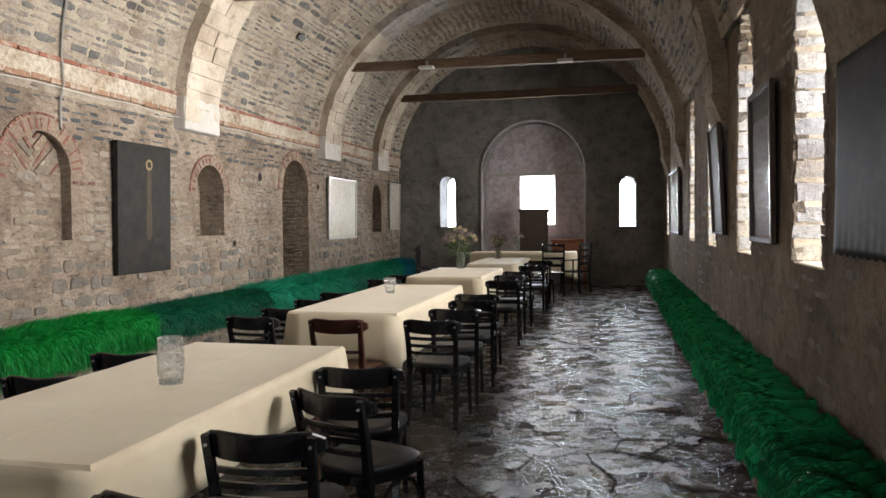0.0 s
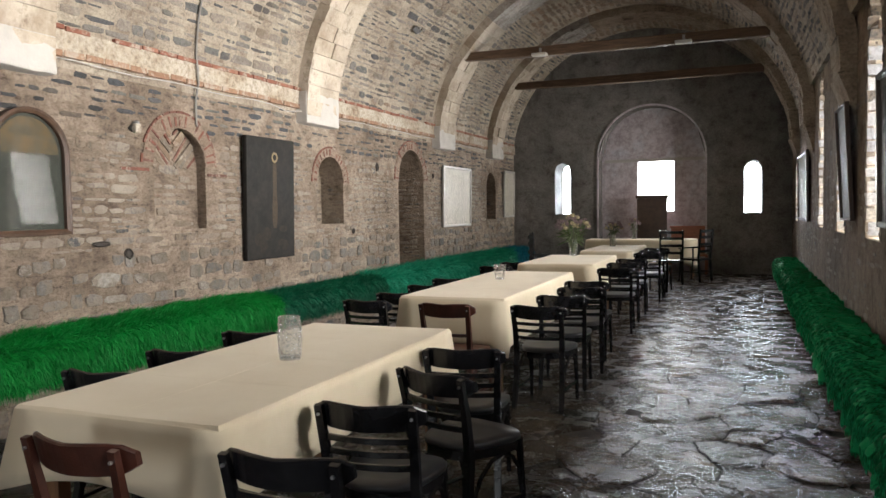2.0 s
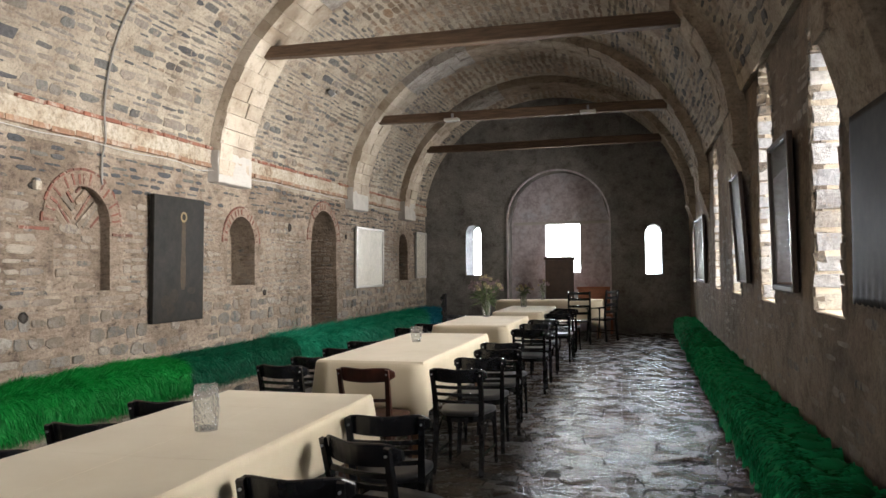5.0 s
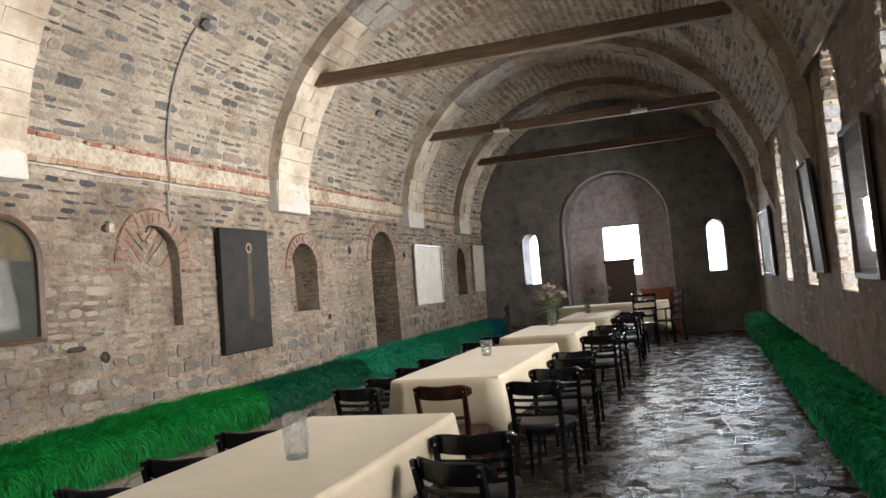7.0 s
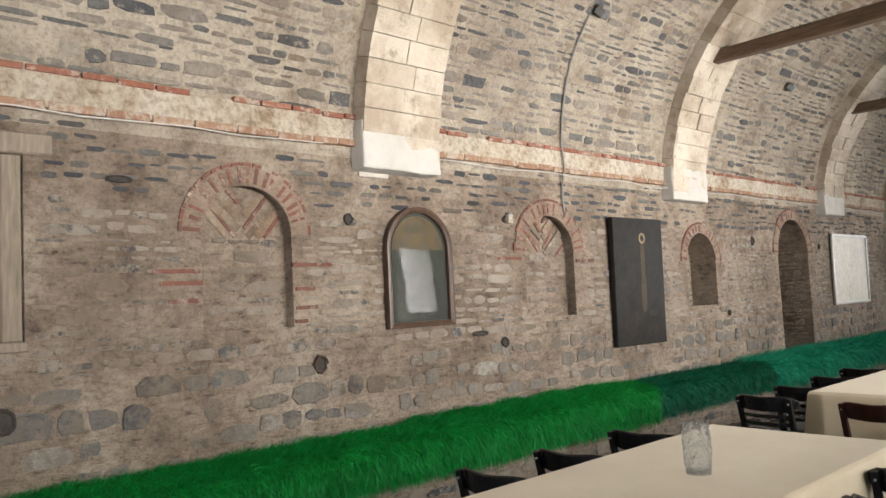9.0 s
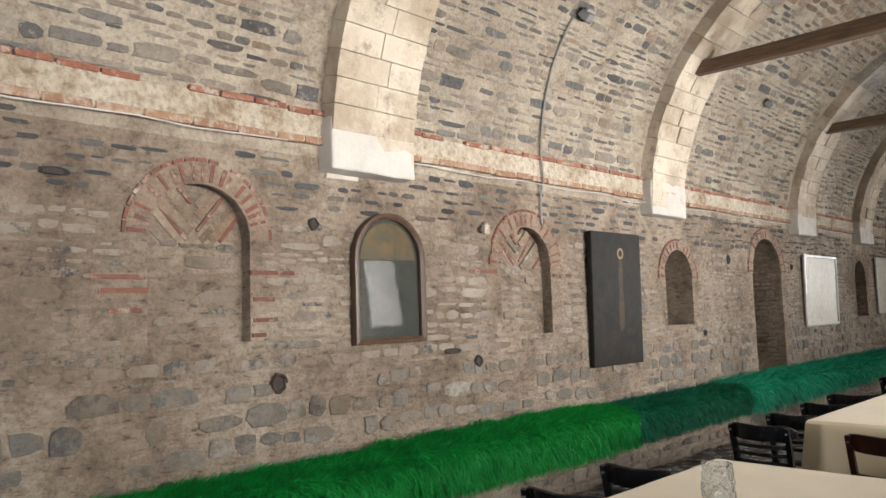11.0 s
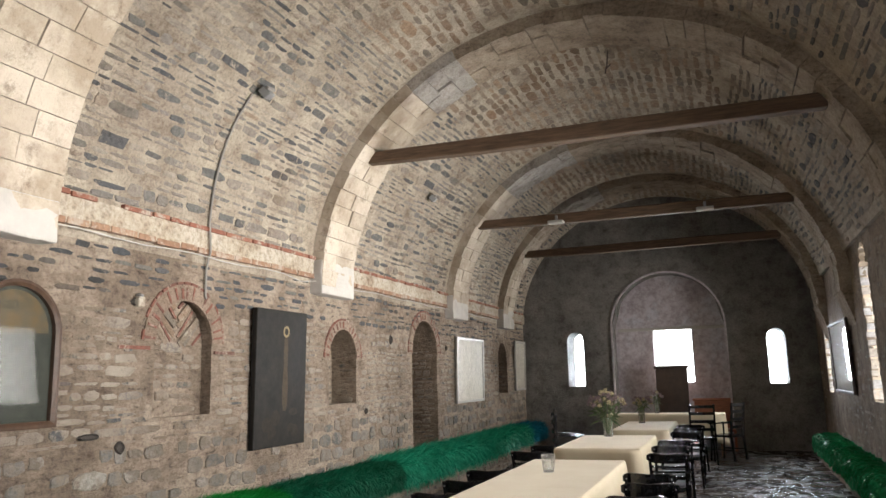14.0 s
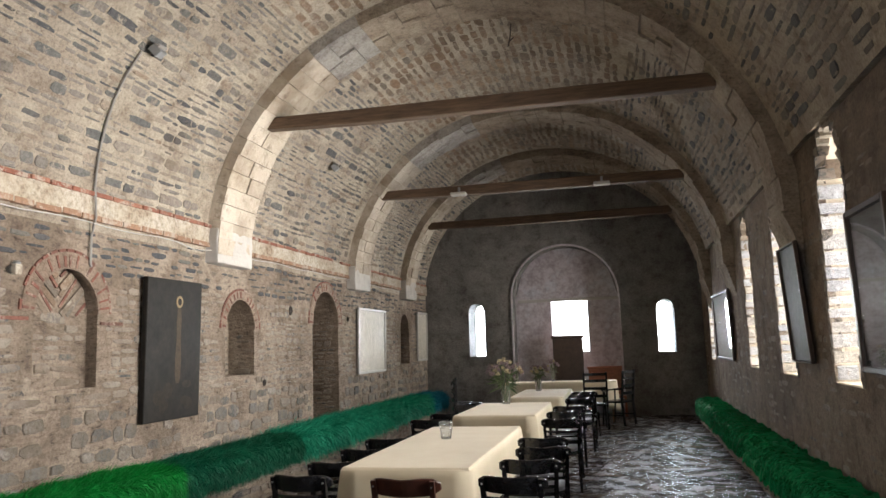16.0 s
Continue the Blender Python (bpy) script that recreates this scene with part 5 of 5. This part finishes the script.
# ---- glassware and flowers ----
def tumbler(x, y, z, r, h, label, flare=0.0, name="glass_vase"):
    ob = empty(name, pose(x, y, z), label, "vase", "glassware on the tables")
    n, m = 32, 22
    bm = bmesh.new()
    rings = []
    for k in range(m + 1):
        t = k / m
        rr = r * (0.9 + 0.1 * math.sin(t * 3.1) + flare * t * t)
        ring = []
        for j in range(n):
            a = 2 * math.pi * j / n
            knob = 0.007 * noise.noise((3.5 * math.cos(a) + x * 7, 3.5 * math.sin(a), t * 9)) + 0.003 * noise.noise((9 * math.cos(a), 9 * math.sin(a) + x, t * 22)) if 0.05 < t < 0.97 else 0
            ring.append(bm.verts.new(((rr + knob) * math.cos(a), (rr + knob) * math.sin(a), h * t)))
        rings.append(ring)
    t = 0.98
    rings.append([bm.verts.new(((r * (0.9 + flare) - 0.004) * math.cos(2 * math.pi * j / n), (r * (0.9 + flare) - 0.004) * math.sin(2 * math.pi * j / n), h * t)) for j in range(n)])
    for a, b in zip(rings, rings[1:]):
        for j in range(n):
            bm.faces.new((a[j], a[(j + 1) % n], b[(j + 1) % n], b[j]))
    bm.faces.new(rings[0][::-1])
    part("body", bm, M_GLASS, ob, smooth=True).visible_shadow = False
    part("foot", lathe(bmesh.new(), [(r * 0.8, 0.004), (r * 0.82, 0.016), (r * 0.4, 0.02)], 20), M_GLASS, ob, "thick glass foot", smooth=True).visible_shadow = False
    return ob


tumbler(0.14, 3.37, 0.823, 0.055, 0.205, "tall clear glass vase with knobbly relief", 0.05)
tumbler(-0.1, 7.5, 0.823, 0.048, 0.15, "small flared clear cut-glass vase", 0.35)
M_STEM = simple("dry_green_stem", (0.10, 0.13, 0.05), 0.7, vary=0.3)
M_LEAF = simple("grey_green_leaf", (0.075, 0.11, 0.045), 0.6, vary=0.4, scale=30)
M_MAUVE = simple("mauve_petals", (0.26, 0.19, 0.21), 0.75, vary=0.4, scale=40)
M_CREAM = simple("cream_petals", (0.50, 0.43, 0.26), 0.75, vary=0.35, scale=40)


def bouquet(x, y, z, base_h, spread, height, blooms, label, seed):
    rnd = random.Random(seed)
    ob = empty("bouquet", pose(x, y, z), label, "flowers", "bouquets on the tables")
    tips, stems = [], []
    for k in range(blooms):
        a, q = rnd.uniform(0, 6.28), spread * math.sqrt(rnd.random())
        zz = base_h + height * (1 - 0.45 * (q / spread) ** 2) * rnd.uniform(0.62, 1.0)
        tip = (q * math.cos(a), q * math.sin(a), zz)
        tips.append(tip)
        p = [(0.012 * math.cos(a), 0.012 * math.sin(a), 0.02), (tip[0] * 0.35, tip[1] * 0.35, base_h + 0.02), tip]
        stems.append(part("stem", sweep(bmesh.new(), p, 0.004, 0.004, up=(0.3, 1, 0), round_n=4), M_STEM, ob))
    for tip, stem in zip(tips, stems):
        bm = bmesh.new()
        R = rnd.uniform(0.022, 0.04)
        for j in range(46):
            d = Vector((rnd.gauss(0, 1), rnd.gauss(0, 1), rnd.gauss(0, 0.8))).normalized()
            c = Vector(tip) + d * R * rnd.uniform(0.5, 1.0)
            s = d.cross(Vector((rnd.random(), rnd.random(), rnd.random()))).normalized() * R * 0.28
            t = d.cross(s).normalized() * R * 0.28
            bm.faces.new([bm.verts.new(c + v) for v in (s, t + d * 0.006, -s, -t + d * 0.006)])
        part("bloom", bm, rnd.choice((M_MAUVE, M_MAUVE, M_CREAM)), stem)
    for k in range(blooms):
        a = rnd.uniform(0, 6.28)
        q = spread * rnd.uniform(0.3, 0.9)
        b = Vector((q * 0.3 * math.cos(a), q * 0.3 * math.sin(a), base_h + rnd.uniform(-0.02, height * 0.4)))
        tip = b + Vector((q * math.cos(a), q * math.sin(a), rnd.uniform(-0.1, 0.08)))
        s = Vector((-math.sin(a), math.cos(a), 0.3)) * 0.018
        bm = bmesh.new()
        v = [bm.verts.new(p) for p in (b, b.lerp(tip, 0.45) + s + Vector((0, 0, 0.015)), tip, b.lerp(tip, 0.45) - s)]
        bm.faces.new(v)
        part("leaf", bm, M_LEAF, ob)
    return ob


tumbler(-0.16, 11.32, 0.823, 0.062, 0.24, "tall clear glass vase holding a large bouquet", 0.1)
bouquet(-0.16, 11.32, 0.835, 0.23, 0.26, 0.38, 44, "loose bouquet of faded mauve and cream wild flowers", 3)
tumbler(-0.02, 14.1, 0.823, 0.055, 0.24, "clear cut-glass vase with cream flowers", 0.1)
bouquet(-0.02, 14.1, 0.835, 0.23, 0.17, 0.24, 22, "small bouquet of cream and mauve flowers", 5)
tumbler(-0.05, 17.25, 0.823, 0.05, 0.2, "small glass vase on the end table", 0.1)
bouquet(-0.05, 17.25, 0.835, 0.19, 0.13, 0.3, 12, "thin bouquet of dark stems and pale blossoms", 7)


# ---- lamps, cables, hooks and holes ----
def vault_v(z, left=True):
    a = math.asin((z - SPRING) / RISE)
    return a / math.pi if left else 1 - a / math.pi


def cable(name, pts, w, mat, label):
    bm = sweep(bmesh.new(), pts, w, w, up=(0.2, 0.1, 1), round_n=6)
    return tagged(part(name, bm, mat, smooth=True), label, "cable")


pts = [tuple(vault_point(vault_v(z), 6.63 - 0.10 * math.sin((z - 3.1) * 1.2) + (0.12 * max(0, z - 4.0)), 0.022)) for z in (4.33, 4.25, 4.1, 3.9, 3.7, 3.5, 3.3, 3.12)]
pts += [(XL + 0.07, 6.62, 3.0), (XL + 0.065, 6.63, 2.86), (XL + 0.025, 6.63, 2.7), (XL + 0.03, 6.62, 2.45), (XL + 0.03, 6.63, 2.42)]
cable("conduit", pts, 0.024, M_CABLE, "grey cable running down the vault to the wall")
pts = []
k = 0
y = 4.72
while y < 17.5:
    pts.append((XL + 0.075, y, 2.80 + 0.012 * math.sin(k * 1.7) - 0.03 * (8.0 < y < 8.3)))
    y += 0.35
    k += 1
cable("wire", pts, 0.011, M_WHITE, "thin pale wire along the cornice")
cable("wire", [(XL + 0.075, 0.2 + 0.35 * k, 2.82 + 0.01 * math.sin(k * 2.1)) for k in range(11)], 0.011, M_WHITE, "thin pale wire along the cornice")


def spot_lamp(m, label):
    ob = empty("spot_lamp", m, label, "lamp", "small spot lamps")
    body = part("body", box(-0.05, 0.05, -0.08, 0.08, -0.05, 0.03, 0.008), M_METAL, ob)
    part("bracket", box(-0.012, 0.012, -0.1, 0.1, 0.03, 0.06, 0.003), M_CABLE, ob)
    part("lens", box(-0.042, 0.042, -0.065, 0.065, -0.055, -0.05), M_GLASS, body)
    return ob


for y, z in ((6.68, 4.40), (11.1, 4.34)):
    p = vault_point(vault_v(z), y, 0.07)
    spot_lamp(Matrix.Translation(p) @ pose(0, 0, 0, 20, 50, 30), "small worn metal spot lamp fixed to the vault")


def beam_lamp(x, y, z):
    ob = empty("beam_lamp", pose(x, y, z), "small white floodlight on a timber beam", "lamp", "beam floodlights")
    part("housing", box(-0.13, 0.13, -0.1, 0.06, -0.05, 0.0, 0.01), M_WHITE, ob)
    part("bracket", box(-0.02, 0.02, 0.0, 0.03, 0.0, 0.1, 0.003), M_METAL, ob)


beam_lamp(-1.09, 13.12, 4.19)
beam_lamp(1.27, 13.12, 4.18)


# Nothing is cut: a raised ragged dark patch stands for the hole's shade.
def hole(y, z, w, h, seed):
    bm = bmesh.new()
    rnd = random.Random(seed)
    n = 10
    r0 = [bm.verts.new((XL + 0.012, y + w * math.cos(2 * math.pi * k / n) * rnd.uniform(0.8, 1.1), z + h * math.sin(2 * math.pi * k / n) * rnd.uniform(0.8, 1.1))) for k in range(n)]
    r1 = [bm.verts.new((XL + 0.03, y + (v.co.y - y) * 0.8, z + (v.co.z - z) * 0.8)) for v in r0]
    r2 = [bm.verts.new((XL + 0.014, y + (v.co.y - y) * 0.6, z + (v.co.z - z) * 0.6)) for v in r0]
    for a, b in ((r0, r1), (r1, r2)):
        for k in range(n):
            bm.faces.new((a[k], a[(k + 1) % n], b[(k + 1) % n], b[k]))
    bm.faces.new(r2)
    return tagged(part("putlog_hole", bm, M_HOLESHADE), "putlog hole shown as a dark patch for its shade", "wall hole", kind="structure", group="putlog holes")


for k, (y, z, w, h) in enumerate(((5.66, 1.17, 0.05, 0.055), (3.64, 1.15, 0.07, 0.075), (3.95, 2.26, 0.05, 0.05), (5.77, 2.32, 0.06, 0.04), (1.55, 1.02, 0.07, 0.08), (9.95, 1.24, 0.035, 0.045), (10.75, 2.2, 0.05, 0.07), (13.0, 2.15, 0.04, 0.05), (5.35, 1.27, 0.12, 0.03), (2.2, 2.45, 0.1, 0.03))):
    hole(y, z, w, h, k)
M_LIMEPATCH = simple("lime_smear", (0.42, 0.38, 0.33), 0.9, vary=0.25, scale=12, relief=0.01)
tagged(rough_block("plaster_smear", XL - 0.02, XL + 0.02, 4.08, 4.36, 2.6, 2.645, M_LIMEPATCH, 0.02, 5, 0.01, seed=9), "white plaster smeared below an arch's foot", "plaster patch", kind="structure")
socket = empty("wall_lamp", pose(XL + 0.03, 5.79, 2.33), "small pale lamp set in a wall hole", "lamp")
part("housing", box(-0.03, 0.03, -0.035, 0.035, -0.05, 0.035, 0.012, 2), M_OCHRE, socket)
part("collar", lathe(bmesh.new(), [(0.03, 0.035), (0.034, 0.045), (0.02, 0.06)], 12), M_METAL, socket)
iron = bmesh.new()
sweep(iron, [(XL + 0.035 + 0.01 * math.sin(t), 3.64 + 0.055 * math.cos(t), 1.15 + 0.06 * math.sin(t)) for t in (2 * math.pi * k / 14 for k in range(14))], 0.014, 0.014, up=(1, 0, 0), round_n=6)
tagged(part("iron_ring", iron, simple("rusty_iron", (0.09, 0.055, 0.035), 0.8, 0.4, vary=0.3)), "rusty iron ring fixed in the wall", "ring")
hook = sweep(bmesh.new(), [(0.34, 9.85, 5.62), (0.32, 9.85, 5.42), (0.29, 9.85, 5.3), (0.3, 9.85, 5.36), (0.36, 9.85, 5.41)], 0.018, 0.018, up=(0, 1, 0), round_n=6)
tagged(part("iron_hook", hook, M_FRAME), "black iron hook hanging from the vault", "hook")


# ---- stones and plaster on the window jambs, daylight in their colour ----
# Pale plaster, lightened further to carry the daylight on jamb, sill and head.
M_LITPLASTER = simple("lit_lime_plaster", (0.7, 0.62, 0.5), 0.9, vary=0.25, scale=7, relief=0.02)



def jagged_block(rnd, x0, x1, y0, y1, z0, z1, amp):
    """A rough eight-cornered stone."""
    vs = [(x + rnd.uniform(-amp, amp), y + rnd.uniform(-amp, amp), z + rnd.uniform(-amp, amp)) for x in (x0, x1) for y in (y0, y1) for z in (z0, z1)]
    return 0, 0, vs, [(0, 1, 3, 2), (4, 6, 7, 5), (0, 4, 5, 1), (2, 3, 7, 6), (0, 2, 6, 4), (1, 5, 7, 3)]


def jamb_stones(o, k):
    """Pale coursed stones on the lit far jamb, plastered between, both lightened to carry the daylight, and ragged
    corner stones on both edges and round the head.
    """
    rnd = random.Random(80 + k)
    top = o[3] + 0.03
    part("jamb_plaster", box(XR + 0.002, XR + 0.95, o[1] - 0.006, o[1] + 0.03, o[2] + 0.004, top), M_LITPLASTER, wall_right, "pale lime plaster of a window jamb, lightened for daylight")
    part("window_sill", box(XR + 0.004, XR + 0.98, o[0] + 0.005, o[1] - 0.005, o[2] - 0.03, o[2] + 0.012, 0.006), M_LITPLASTER, wall_right, "pale plastered window sill, lightened for daylight")
    z = o[2] + 0.03
    lit = []
    while z < top - 0.05:
        h = rnd.uniform(0.05, 0.135)
        u = rnd.uniform(-0.012, 0.014)
        while u < 0.85:
            ln = rnd.uniform(0.16, 0.5)
            pt = lambda a, b, d: (XR + a, o[1] - d, b)
            lit += stones_on(pt, u, min(u + ln, 0.95), z, z + h + 0.021, (h, h), (ln, ln), lambda *q: False, rnd.randrange(9999), (0.012, 0.035), 0.004, keep=1.0)[:1] or [jagged_block(rnd, XR + u, XR + min(u + ln, 0.95) - 0.012, o[1] - rnd.uniform(0.014, 0.035), o[1], z, z + h, 0.009)]
            u += ln
        z += h + rnd.uniform(0.015, 0.05)
    joined("jamb_rubble", lit, M_LITSTONE, wall_right, "pale stones of a window jamb, lightened for daylight")
    rr, cc = (o[1] - o[0]) / 2 - 0.004, (o[0] + o[1]) / 2
    arc = [(cc - rr * math.cos(math.pi * q / 16), o[3] + 1.09 * rr * math.sin(math.pi * q / 16)) for q in range(17)]
    vs = [(XR + d, y, z + e) for y, z in arc for d, e in ((0.004, 0), (0.95, 0), (0.95, 0.012), (0.004, 0.012))]
    made("head_plaster", vs, [tuple(4 * q + w for w in f) for q in range(16) for f in ((0, 1, 5, 4), (1, 2, 6, 5), (2, 3, 7, 6), (3, 0, 4, 7))], M_LITPLASTER, wall_right, "added lining under a window's arch, lightened for daylight")
    edge = []
    for y, sgn in ((o[0], 1), (o[1], -1)):
        z = o[2] + 0.01
        while z < o[3]:
            h = rnd.uniform(0.04, 0.1)
            out = rnd.uniform(-0.002, 0.034) * (1 if sgn > 0 else 0.5)
            ya, yb = sorted((y - sgn * 0.05, y + sgn * out))
            edge.append(jagged_block(rnd, XR - 0.008, XR + rnd.uniform(0.05, 0.1), ya, yb, z, z + h, 0.009))
            z += h
    r, cy = (o[1] - o[0]) / 2, (o[0] + o[1]) / 2
    for j in range(13):
        a = math.pi * (j + 0.5) / 13
        q = r - rnd.uniform(0.0, 0.05)
        c = (cy - q * math.cos(a), o[3] + 1.1 * q * math.sin(a))
        edge.append(jagged_block(rnd, XR - 0.008, XR + rnd.uniform(0.06, 0.14), c[0] - 0.045, c[0] + 0.045, c[1] - 0.02, c[1] + 0.06, 0.014))
    joined("corner_rubble", edge, M_STONE, wall_right, "ragged stones on a window's edge")


for k, o in enumerate(RIGHT_OPEN):
    jamb_stones(o, k)

# ---- lamps in and before the openings ----
for k, (o, power) in enumerate(zip(RIGHT_OPEN, (40, 50, 57, 67, 66, 54, 40, 32))):
    cy, w = (o[0] + o[1]) / 2, o[1] - o[0]
    # Added inside the room, 0.2 m before the window, for its daylight.
    sky_lamp("window_light", (XR - 0.2, cy, 2.0), (XR - 1.2, cy, 2.17), w * 0.94, 1.2, power, (1.0, 0.97, 0.93), 90)
    if k > 2:
        sky_lamp("jamb_light", (XR + 0.95, cy, 2.1), (XR, cy, 2.1), w * 0.9, 1.7, 62, (1.0, 0.98, 0.95))
for o in END_OPEN[::2]:
    cx = (o[0] + o[1]) / 2
    sky_lamp("window_light", (cx, Y1 + 0.86, 1.95), (cx, 0, 1.3), 0.34, 1.1, 16, (0.8, 0.9, 1.0), 75)
sky_lamp("window_light", (0.3, NY + 0.42, 2.1), (0.6, 6, 0.0), 0.8, 1.1, 95, (0.92, 0.95, 1.0), 120)
sky_lamp("doorway_light", (0, Y0 - 0.8, 1.4), (0, 0, 2.6), 1.7, 2.6, 85)

# ---- masonry pieces ----
lay("stone", stones_on(left_point, Y0, Y1, 1.2, 2.34, (0.035, 0.13), (0.11, 0.36), left_blocked, 31, (0.002, 0.012)), M_STONE, wall_left, "small rubble stones of the wall", lambda u, v: 2.5 < u < 7.2)
lay("slate_block", stones_on(left_point, Y0, Y1, 2.34, 2.8, (0.075, 0.13), (0.13, 0.3), left_blocked, 131, (0.003, 0.014), 0.03, keep=0.72), M_DARKSTONE, wall_left, "dark slate blocks below the cornice", lambda u, v: 2.0 < u < 9)
lay("rubble_boulder", stones_on(left_point, Y0, Y1, 0.5, 1.2, (0.09, 0.2), (0.11, 0.26), left_blocked, 231, (0.004, 0.022), 0.014, keep=0.8), M_BASESTONE, wall_left, "large rubble at the foot of the wall", lambda u, v: 2.5 < u < 11)
lay("stone", stones_on(right_point, Y0, Y1, 0.4, WALL_TOP, (0.06, 0.14), (0.14, 0.34), right_blocked, 32, (0.0, 0.005), 0.02, keep=0.3), M_STONE, wall_right, "small rubble stones of the wall", lambda u, v: 4.0 < u < 9 and v > 0.6)
lay("stone", stones_on(end_point, XL, XR, 0.0, 5.5, (0.08, 0.15), (0.16, 0.4), end_blocked, 33, (0.0, 0.004), keep=0.22), M_ENDWALL, wall_end, "small plastered stones of the wall", lambda u, v: True)


ARC = 7.4
vault_pt = lambda u, v, d: tuple(vault_point(v / ARC, u, d))


def off_rib(u, v, a, b):
    return any(y0 - 0.01 < u + a and u - a < y1 + 0.01 for y0, y1 in RIBS)


def vault_stones():
    """Thin slabs on the haunches, squarer brown tufa blocks round the crown."""
    low = stones_on(vault_pt, Y0, Y1, 0.27, 2.3, (0.04, 0.12), (0.14, 0.4), off_rib, 34, (0.003, 0.016), 0.013, keep=0.95)
    right = stones_on(vault_pt, Y0, Y1, 5.0, ARC * VCUT - 0.02, (0.05, 0.12), (0.16, 0.42), off_rib, 35, (0.003, 0.016), 0.016, keep=0.9)
    crown = stones_on(vault_pt, Y0, Y1, 2.3, 5.0, (0.08, 0.13), (0.2, 0.38), off_rib, 36, (0.003, 0.014), 0.012, keep=0.97)
    return low + right, crown


haunch, crown = vault_stones()
joined("vault_rubble", haunch, M_VSTONE, ceiling, "rubble courses of the vault")
joined("crown_blocks", crown, M_TUFA, ceiling, "brown tufa blocks round the vault's crown")
lay("flagstone", flagstones(), M_SLATE, floor, "worn slate flagstones", lambda x, y: 0.45 < x < 2.8 and 3.5 < y < 14)
